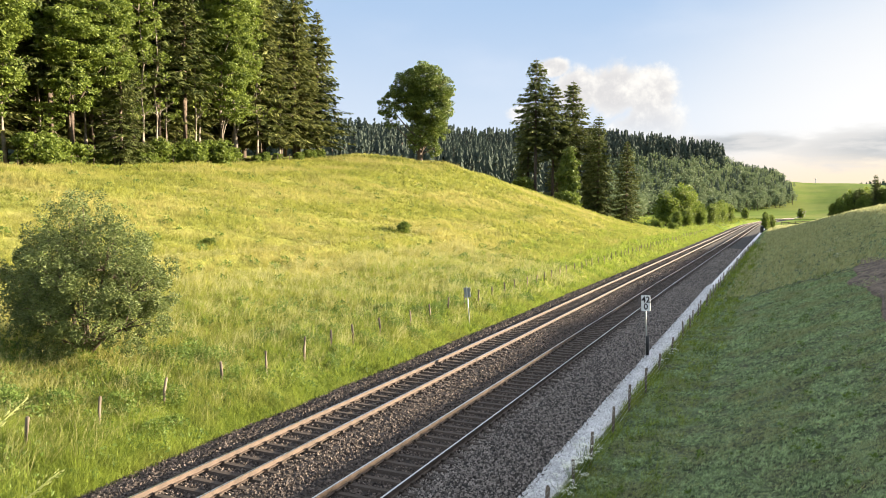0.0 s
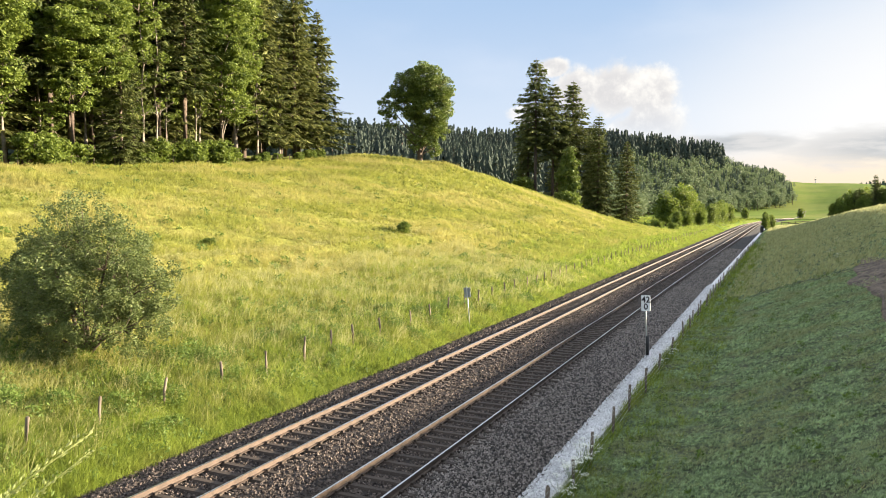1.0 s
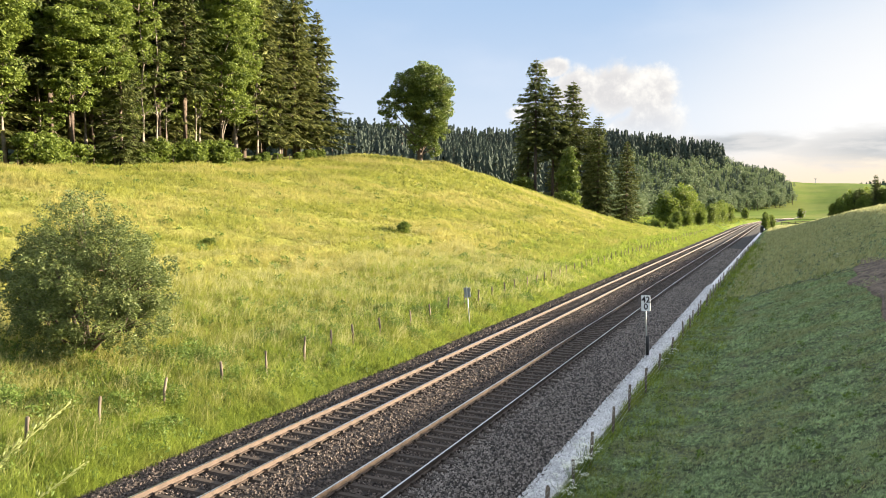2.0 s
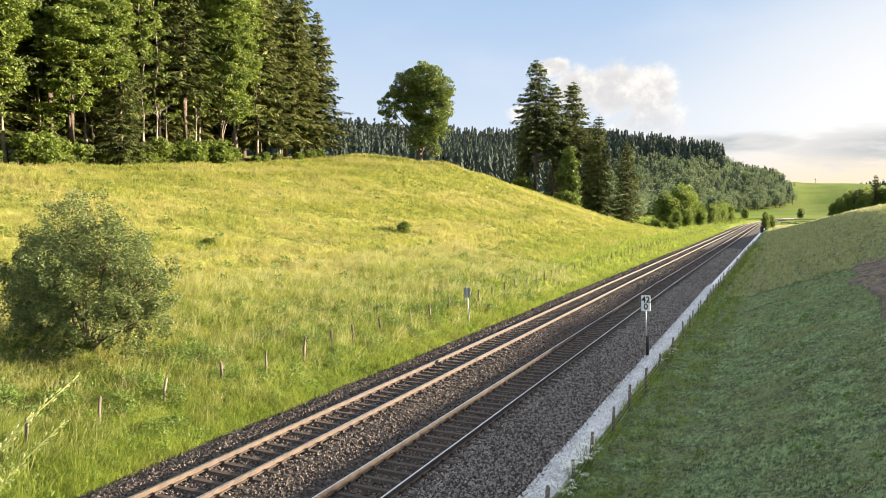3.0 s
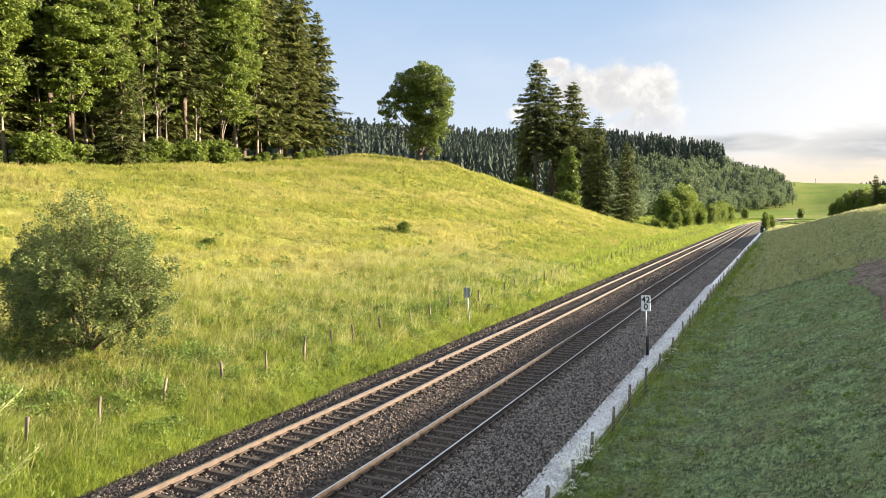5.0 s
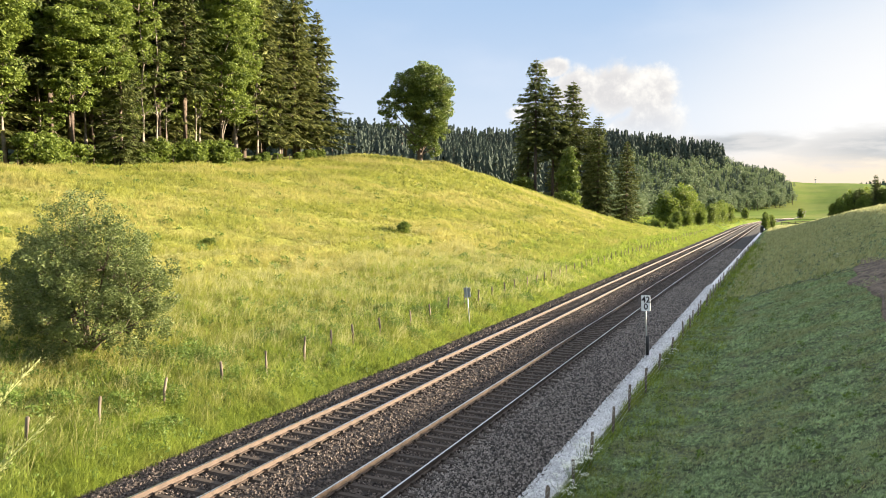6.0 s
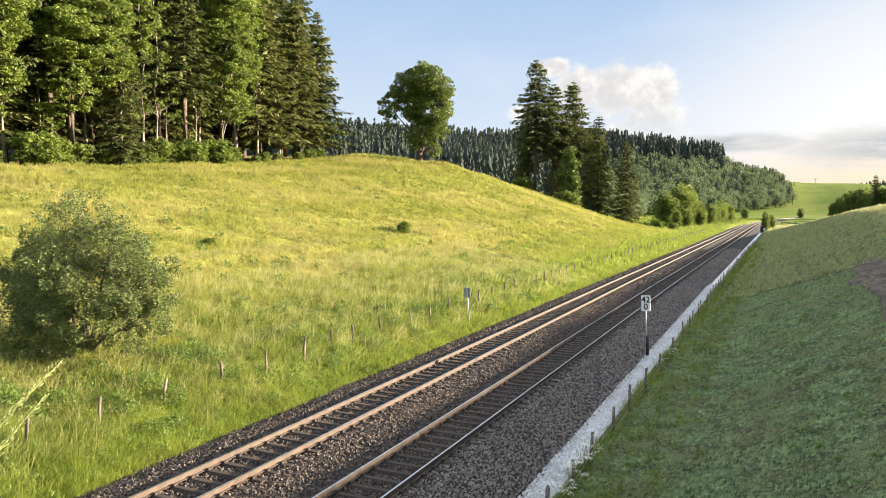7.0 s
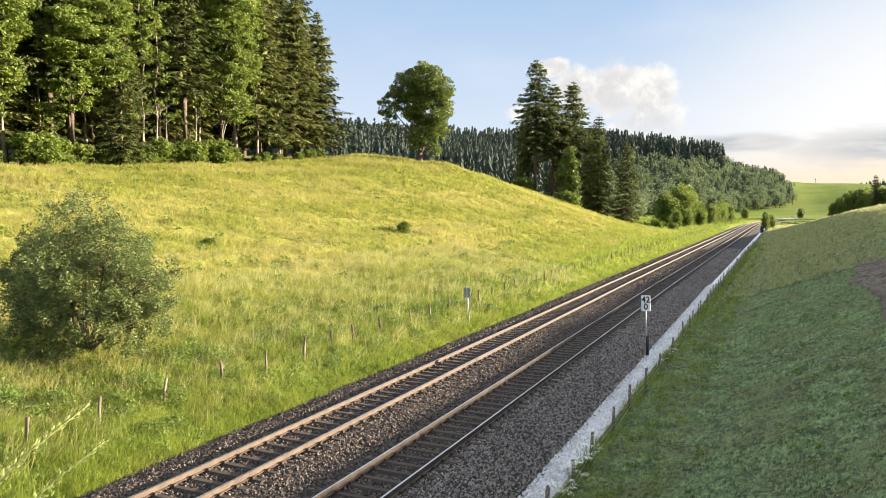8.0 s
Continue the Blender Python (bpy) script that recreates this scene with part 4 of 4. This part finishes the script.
def car():
    c = thing("car", pose(10, 545, 0), "small white car driving on the valley road", "car")
    bm = box(bmesh.new(), -2.1, 2.1, -.86, .86, .3, .9, .12)
    part("body", bm, M_CAR, c)
    bm = bmesh.new()
    box(bm, -1.5, .9, -.74, .74, .88, 1.5)
    for v in bm.verts:
        if v.co.z > 1.2:
            v.co.x = v.co.x * .72 - .1
            v.co.y *= .85
    bmesh.ops.bevel(bm, geom=list(bm.edges), offset=.05, segments=2, affect='EDGES')
    part("cabin", bm, M_GLASS, c, "dark car windows")
    part("roof", box(bmesh.new(), -1.15, .55, -.62, .62, 1.46, 1.54, .02), M_CAR, c)
    for x in (-1.3, 1.3):
        for s in (-.8, .8):
            w = part("wheel", tube(bmesh.new(), [(0, -.1, 0), (0, .1, 0)], [.32, .32], 14), M_TYRE, c, "black car tyre")
            w.matrix_basis = pose(x, s, .32)
    return c


CAR = car()


def wind_turbine():
    x, y = 139.0, 3360.0
    z = float(ground_z(x, y))
    t = thing("wind_turbine", pose(x, y, z - 2), "distant slender wind turbine behind the open hill", "wind turbine")
    hub = 123 - z + 2
    part("tower", tube(bmesh.new(), [(0, 0, 0), (0, 0, hub)], [1.8, 1.1], 10), M_GREY, t)
    part("nacelle", box(bmesh.new(), -1.4, 1.4, -3, 4, hub - 1.4, hub + 1.6, .3), M_GREY, t)
    rotor = part("rotor", tube(bmesh.new(), [(0, -4.6, 0), (0, -3, 0)], [.8, 1.3], 10), M_GREY, t)
    rotor.matrix_basis = pose(0, 0, hub)
    for i in range(3):
        b = part("blade", tube(bmesh.new(), [(0, 0, .6), (.25, 0, 2.5), (.15, 0, 5.5), (0, 0, 8.5)], [.6, .8, .5, .2], 6), M_GREY, rotor)
        b.matrix_basis = pose(0, -4, 0, 0, 120 * i, 0)
    return rotor, hub


ROTOR, HUB = wind_turbine()


# ---- the sallow bush by the field fence ----
def sallow():
    t = thing("sallow_bush", pose(-23.2, 19.2, float(ground_z(-23.2, 19.2)) + .05), "large rounded grey-green sallow bush in the tall grass", "bush")
    rnd, rng = random.Random(77), np.random.default_rng(77)
    stem = bmesh.new()
    boughs = []
    spots = [(0, 0, 4.5, 1.5), (-1.5, .3, 4.2, 1.4), (1.4, -.2, 3.9, 1.4), (-2.3, -.4, 2.6, 1.3), (2.4, .3, 2.8, 1.3), (-3.2, .2, 2.4, 1.2), (-2.5, .2, 3.5, 1.1), (.4, -1.3, 3.0, 1.5), (-.9, -1.5, 2.1, 1.4), (1.5, -1.4, 1.9, 1.3), (0, 1.4, 3.2, 1.6), (-1.6, 1.2, 2.2, 1.4), (1.6, 1.2, 2.2, 1.4), (-2.6, .2, 1.4, 1.1), (2.7, -.3, 1.4, 1.1), (0, -1.6, 1.0, 1.1)]
    for i, (x, y, z, r) in enumerate(spots):
        root = (x * .08, y * .08, .1)
        tube(stem, limb_points(root, (x * .55, y * .55, z * .6), .25, rnd), [.10, .085, .07, .055, .04], 6)
        base = Vector((x * .5, y * .5, z * .55))
        bough = part("bough", tube(bmesh.new(), limb_points((0, 0, 0), Vector((x, y, z)) * 1.08 - base, .12, rnd), [.04, .034, .026, .018, .008], 5), M_BARK, t, "leafy swaying bough")
        bough.matrix_basis = Matrix.Translation(base)
        m = 46
        d = rng.normal(size=(m, 3))
        d /= np.linalg.norm(d, axis=1, keepdims=True)
        cs = np.array([x, y, z]) - np.array(base) + d * (r * rng.uniform(.35, 1.08, m) ** .7)[:, None]
        tw = bmesh.new()
        for c in cs[:22]:
            tube(tw, limb_points((Vector((x, y, z)) - base) * .6, c, .08, rnd, 3), [.014, .01, .004], 3)
        tagged(part("twigs", tw, M_BARK, bough), kind="stuff")
        v, f = leaf_cloud(cs, r * rng.uniform(.12, .28, m), 5200, .045, 100 + i, 1.0, .2, 2.2)
        part("leaves", mesh_np("leaves", v, f, M_SALLOW), None, bough, "small grey-green leaves")
        boughs.append((bough, base))
    part("stem", stem, M_BARK, t, "several crooked stems")
    return boughs


BOUGHS = sallow()


# ---- grasses: single blades in tussocks, wider where they are farther off ----
def blades(name, spots, height, mat, label, seed, lean=.35, wide=1.0, per=6, spread=.12, fine=.0005, fold=60):
    """spots: x, y of the tussocks."""
    rng = np.random.default_rng(seed)
    tx, ty = spots
    m = len(tx)
    far = np.hypot(tx, ty)
    tall = rng.uniform(.45, 1.25, m) * (.85 + .4 * rough(tx, ty, 3.1) + .3 * rough(tx, ty, .8))
    turn = rng.normal(.7, .9, m)
    x = (tx[:, None] + rng.normal(0, 1, (m, per)) * spread).ravel()
    y = (ty[:, None] + rng.normal(0, 1, (m, per)) * spread).ravel()
    k = m * per
    z = ground_z(x, y)
    dist = np.repeat(far, per)
    h = height * np.repeat(np.clip(tall, .2, 2), per) * rng.uniform(.55, 1.2, k) * (1 + dist / 500)
    w = np.maximum(.006, fine * dist) * wide * rng.uniform(.6, 1.4, k)
    a = rng.uniform(0, 6.283, k)
    la = np.repeat(turn, per) + rng.normal(0, .7, k)
    ln = lean * h * rng.uniform(.1, 1.6, k)
    tip = np.stack([x + np.cos(la) * ln, y + np.sin(la) * ln, z + h - .25 * ln], -1)
    mid_ = np.stack([x + np.cos(la) * ln * .3, y + np.sin(la) * ln * .3, z + h * .6], -1)
    side = np.stack([np.cos(a) * w, np.sin(a) * w, 0 * w], -1) * .6
    foot = np.stack([tx, ty, ground_z(tx, ty) - .03], -1)
    own = np.stack([mid_ + side, mid_ - side, tip], 1)
    near = dist < fold
    thin = np.repeat(foot, per, 0) + side * 3.2
    own[~near, 0] = thin[~near]
    v = np.concatenate([foot, own.reshape(-1, 3)])
    root = np.repeat(np.arange(m), per)
    i = m + 3 * np.arange(k)
    low = np.stack([root, i, i + 1], -1)[near]
    high = np.stack([i + 1, i, i + 2], -1)[near]
    slim = np.stack([root, i, i + 2], -1)[~near]
    f = np.concatenate([low, high, slim])
    return tagged(new(name, mesh_np(name, v.reshape(-1, 3), f, mat)), label, "grass", kind="stuff")


def spread_over(n, x0, x1, y0, y1, seed, pull=2.0, side=1.35):
    rng = np.random.default_rng(seed)
    y = y0 + (y1 - y0) * rng.random(n) ** pull
    x = x1 + (x0 - x1) * rng.random(n) ** side
    return x + shift(y), y


def off_patch(spots):
    """Leaves out the bare trodden patch."""
    x, y = spots
    keep = ((x - 6.9) / 2.6) ** 2 + ((y - 46.5) / 15) ** 2 > .8 + .4 * rough(x, y, 1.0)
    return x[keep], y[keep]


def herb_clumps(name, spots, size, mat, label, seed, per=26, leaf=.06):
    """Low leafy weeds: tilted folded leaves round each spot."""
    rng = np.random.default_rng(seed)
    x, y = spots
    s = size * rng.uniform(.5, 1.4, len(x))
    c = np.stack([x, y, ground_z(x, y) + s * .55], -1)
    v, f = leaf_cloud(c, s, len(x) * per, leaf, seed, .8, -.3, 2.0)
    return tagged(new(name, mesh_np(name, v, f, mat)), label, "weeds", kind="stuff")


blades("tall_grass", spread_over(100000, -75, -21.5, 4, 178, 61, 1.35), .44, M_TALL, "tall yellow-green meadow grass in seed", 71, .45, .85, 6, .2, fold=42)
blades("lush_grass", spread_over(34000, -27, -16.2, 8, 250, 62, 2.2, 1.3), .5, M_LUSH, "lush green grass and weeds by the railway", 72, .55, .75, 6, .17)
blades("bank_foot_grass", spread_over(9000, -20, -16.2, 13, 60, 59, 1.4, 1.0), .42, M_LUSH, "thick green grass on the low bank below the fence", 58, .55, .7, 6, .15)
blades("pale_grass", spread_over(5200, -30, -17.2, 9, 70, 63, 1.5, 1.0), .80, M_DRY, "pale bent seeding grass among the green", 73, .8, .55, 9, .16)
blades("valley_grass", spread_over(9000, -150, -17, 190, 470, 60, 1.1, 1.0), .35, M_LUSH, "sunlit green pasture in the valley", 70, .5, 1.4)
blades("path_grass", spread_over(1500, -33.9, -32.9, 28, 112, 64, 1.3, 1.0), .22, M_DRY, "dry trodden grass along a narrow cattle path", 74, .9, 1.3)
blades("edge_grass", spread_over(6500, -17.0, -15.7, 9, 130, 65, 1.6, .8), .25, M_LUSH, "green grass creeping onto the ballast", 75, .7)
blades("bank_grass", off_patch(spread_over(34000, 30, -4.6, 12, 245, 66, 1.9, 1.15)), .12, M_MOWN, "short cut grass on the shaded cutting slope", 76, .55, 1.5, 6, .06, fold=20)
blades("bank_tufts", spread_over(34000, 5.5, -4.3, 12, 58, 57, 1.5, 1.1), .085, M_MOWN, "dense stubbly tufts of freshly cut grass", 56, .5, 1.3, 8, .035, fold=24)
blades("fence_grass", spread_over(4200, -2.2, -4.9, 12, 150, 67, 1.9, 2.4), .38, M_LUSH, "longer green grass along the wire fence", 77, .5)
blades("ridge_grass", spread_over(22000, 24, -3.6, 60, 300, 68, 1.25, 1.0), .40, M_RIDGE, "long pale grass high on the cutting slope", 78, .5, 1.0)
blades("hay_wisps", spread_over(2600, 14, -3.0, 13, 90, 69, 1.6, 1.0), .16, M_DRY, "dry hay left on the cut slope", 79, 2.2, .9, 5, .16)
herb_clumps("weeds", spread_over(1100, -25, -16.6, 10, 75, 81, 1.6, .9), .30, M_HERB, "dark leafy weeds and nettles below the fence", 82)
herb_clumps("nettle_mounds", spread_over(95, -21.5, -16.8, 12, 62, 91, 1.3, .8), .44, M_HERB, "low green clumps of nettles in the verge grass", 92, 380, .042)
herb_clumps("field_weeds", spread_over(420, -70, -24, 12, 130, 83, 1.3, 1.2), .32, M_HERB, "dark leafy weeds scattered in the meadow", 84, 34, .09)
herb_clumps("slope_weeds", spread_over(320, 4, -4.7, 13, 70, 85, 1.7, 1.4), .13, M_HERB, "low weeds on the shaded slope", 86, 14, .05)


def bare_patch():
    """Trodden earth on the slope, with a ragged outline."""
    n, k = 90, 24
    v, f = [(6.9, 46.5, float(ground_z(6.9, 46.5)) + .05)], []
    for i in range(n):
        a = i / n * 6.283
        e = 1 + .13 * math.sin(a * 3 + 1) + .10 * math.sin(a * 7) + .07 * math.sin(a * 13 + 2)
        for j in range(1, k + 1):
            q = j / k * e
            x, y = 6.9 + 2.8 * q * math.cos(a) + .4 * q * math.sin(a), 46.5 + 16.5 * q * math.sin(a)
            v.append((x, y, float(ground_z(x, y)) + (.03 + .10 * random.random() if j < k else -.05)))
    for i in range(n):
        m = (i + 1) % n
        f.append((0, 1 + i * k, 1 + m * k))
        for j in range(k - 1):
            a, b, c, d = 1 + i * k + j, 1 + i * k + j + 1, 1 + m * k + j + 1, 1 + m * k + j
            f += [(a, b, c), (a, c, d)]
    structure("bare_patch", mesh_np("bare_patch", v, f, M_EARTH, smooth_=True), "bare brown trodden earth on the grass slope")


bare_patch()


def umbel_plant(x, y, h, seed):
    rnd = random.Random(seed)
    p = thing("cow_parsley", pose(x, y, float(ground_z(x, y)) - .02), "white-flowered cow parsley by the wire fence", "wild flower", "cow parsley by the fence")
    st = bmesh.new()
    v, f = [], []
    for i in range(12):
        top = Vector((rnd.uniform(-.3, .3), rnd.uniform(-.3, .3), h * rnd.uniform(.6, 1.05)))
        tube(st, limb_points((0, 0, 0), top, .06, rnd, 4), [.006, .005, .004, .003], 4)
        for j in range(26):
            a, r = rnd.uniform(0, 6.28), .10 * math.sqrt(rnd.random())
            c = top + Vector((r * math.cos(a), r * math.sin(a), .02 - r * r * 3 + rnd.uniform(0, .012)))
            k = len(v)
            q = rnd.uniform(.009, .016)
            v += [c + Vector((q * math.cos(b), q * math.sin(b), rnd.uniform(-.004, .004))) for b in (0, 1.57, 3.14, 4.71)]
            f += [(k, k + 1, k + 2), (k, k + 2, k + 3)]
    tagged(part("stalks", st, M_HERB, p, "thin green branching stalks"), kind="stuff")
    tagged(part("flowers", mesh_np("flowers", [tuple(q) for q in v], f, M_UMBEL), None, p, "flat white flower heads"), kind="stuff")


for i, (x, y, h) in enumerate(((-4.55, 18.2, .9), (-4.4, 18.9, 1.0), (-4.6, 19.4, .8), (-4.35, 17.5, .85), (-4.5, 19.9, .9), (-4.4, 34.5, .8), (-4.3, 35.6, .7), (-4.6, 33.6, .6), (-4.45, 16.8, .8), (5.8, 88, .9), (4.6, 67, .9), (4.5, 76, .8))):
    umbel_plant(x, y, h, 200 + i)


# ---- seeding stalks beside the camera ----
def stalk(root, length, seed):
    rnd = random.Random(seed)
    s = thing("grass_stalk", pose(*root), "tall seeding grass stalk swaying in the wind", "grass", "swaying stalks")

    def axis(t):
        return Vector((-.84 * t * (1 - t) * length, 0, length * t))
    part("stem", tube(bmesh.new(), [axis(t / 12) for t in range(13)], [.0022 - .0013 * t / 12 for t in range(13)], 6), M_STRAW, s, "thin bent stem")
    v, f = [], []
    for i in range(190):
        t = .70 + .30 * i / 189
        p = axis(t)
        d = (axis(t) - axis(t - .03)).normalized()
        sd = Vector((rnd.uniform(-1, 1), rnd.uniform(-1, 1), rnd.uniform(-.2, .4))).normalized()
        out = (d * 1.0 + sd * .55).normalized()
        ln = rnd.uniform(.007, .015) * (1.15 - .5 * (t - .7) / .3)
        b = out.cross(Vector((0, 1, .3))).normalized() * ln * .2
        o = p + sd * rnd.uniform(.001, .007)
        c = out.cross(b).normalized() * ln * .16
        k = len(v)
        v += [o, o + out * ln * .5 + b, o + out * ln * .5 + c, o + out * ln * .5 - b, o + out * ln * .5 - c, o + out * ln]
        f += [(k, k + 1 + j, k + 1 + (j + 1) % 4) for j in range(4)] + [(k + 5, k + 1 + (j + 1) % 4, k + 1 + j) for j in range(4)]
    part("panicle", mesh_np("panicle", [tuple(q) for q in v], f, M_STRAW), None, s, "pale feathery seed head")
    return s


ROOT_A, ROOT_B = (-1.193, .683, 5.72), (-1.235, .769, 5.72)
STALK_A, STALK_B = stalk(ROOT_A, 1.158, 1), stalk(ROOT_B, 1.065, 2)
WAYS_A = [
    (0.0, 0.182, 0.024, 0.983), (0.2, -0.055, 0.211, 0.976), (0.3, 0.009, 0.184, 0.983), (0.4, 0.144, 0.069, 0.987), (0.6, 0.182, 0.064, 0.981), (0.8, 0.247, 0.028, 0.969),
    (1.0, 0.295, 0.024, 0.955), (1.2, 0.323, 0.008, 0.946), (1.4, 0.341, 0.016, 0.94), (1.6, 0.308, 0.033, 0.951), (1.9, 0.247, 0.044, 0.968), (2.2, 0.154, 0.086, 0.984),
    (2.5, 0.061, 0.131, 0.99), (2.8, 0.022, 0.162, 0.987), (3.0, 0.128, 0.142, 0.982), (3.2, 0.14, 0.128, 0.982), (3.4, 0.101, 0.118, 0.988), (3.6, 0.062, 0.135, 0.989),
    (3.8, -0.077, 0.199, 0.977), (4.0, -0.078, 0.189, 0.979), (4.2, 0.139, 0.06, 0.989), (4.4, 0.227, -0.002, 0.974), (4.6, 0.184, 0.011, 0.983), (4.7, 0.171, 0.011, 0.985),
    (5.0, 0.153, 0.038, 0.988), (5.4, 0.095, 0.106, 0.99), (5.8, -0.057, 0.223, 0.973), (6.0, -0.045, 0.211, 0.976), (6.3, 0.169, 0.064, 0.983), (6.6, 0.057, 0.125, 0.991),
    (6.8, -0.041, 0.197, 0.98), (7.0, -0.028, 0.239, 0.971), (7.2, 0.136, 0.135, 0.981), (7.5, 0.224, 0.076, 0.972), (7.8, 0.253, 0.071, 0.965), (8.0, 0.234, 0.071, 0.97),
]
WAYS_B = [
    (0.0, 0.266, -0.032, 0.963), (0.2, 0.133, 0.02, 0.991), (0.4, 0.115, 0.038, 0.993), (0.6, 0.113, 0.078, 0.991), (0.8, 0.187, 0.05, 0.981), (1.0, 0.247, 0.034, 0.968),
    (1.2, 0.245, 0.046, 0.968), (1.4, 0.243, 0.028, 0.97), (1.6, 0.234, 0.016, 0.972), (2.0, 0.268, 0.007, 0.963), (2.4, 0.201, 0.033, 0.979), (2.8, 0.111, 0.075, 0.991),
    (3.0, 0.138, 0.079, 0.987), (3.2, 0.162, 0.075, 0.984), (3.4, 0.176, 0.074, 0.982), (3.6, 0.2, 0.069, 0.977), (3.8, 0.184, 0.087, 0.979), (4.0, 0.18, 0.071, 0.981),
    (4.2, 0.125, 0.069, 0.99), (4.4, 0.221, -0.001, 0.975), (4.6, 0.255, -0.015, 0.967), (4.7, 0.248, -0.024, 0.969), (5.0, 0.193, -0.007, 0.981), (5.4, 0.133, 0.02, 0.991),
    (5.8, 0.094, 0.048, 0.994), (6.0, 0.111, 0.075, 0.991), (6.3, 0.233, -0.018, 0.972), (6.6, 0.166, 0.023, 0.986), (6.8, -0.114, 0.213, 0.97), (7.0, -0.103, 0.229, 0.968),
    (7.2, 0.152, 0.083, 0.985), (7.5, 0.268, 0.028, 0.963), (7.8, 0.313, 0.026, 0.949), (8.0, 0.232, 0.073, 0.97),
]


def stalk_rows(root, ways):
    """Each row turns the stalk's foot-to-tip line into the way given."""
    rows = []
    for t, x, y, z in ways:
        up = Vector((x, y, z)).normalized()
        across = up.cross(Vector((.41, -.91, 0))).normalized()
        rows.append((t, Matrix.Translation(root) @ Matrix((across, up.cross(across), up)).transposed().to_4x4()))
    return rows


def motions():
    walk(STALK_A, stalk_rows(ROOT_A, WAYS_A))
    walk(STALK_B, stalk_rows(ROOT_B, WAYS_B))
    walk(ROTOR, [(t / 4, pose(0, 0, HUB, 0, 18 * t + 40, 0)) for t in range(33)])
    rows = []
    for t, x, y, turn in ((0, 21.0, 728, -92), (2, 19.3, 687, -93), (4, 17.6, 645, -93), (6, 15.9, 597, -97), (6.7, 14.4, 570, -115), (7.1, 12.7, 555, -140), (7.5, 11.0, 550.5, -160), (8, 9.5, 548.5, -170)):
        rows.append((t, pose(x, y, float(ground_z(x, y)) + .18, 0, 0, turn)))
    walk(CAR, rows)
    for i, (bough, base) in enumerate(BOUGHS):
        rows = []
        for k in range(21):
            t = k * .4
            a = 1.6 * math.sin(t * 2.6 + i * 1.3) + .9 * math.sin(t * 4.7 + i * 2.1)
            b = 1.2 * math.sin(t * 2.1 + i * .7)
            rows.append((t, pose(base.x, base.y, base.z, b, a + 1.5, 0)))
        walk(bough, rows)


motions()
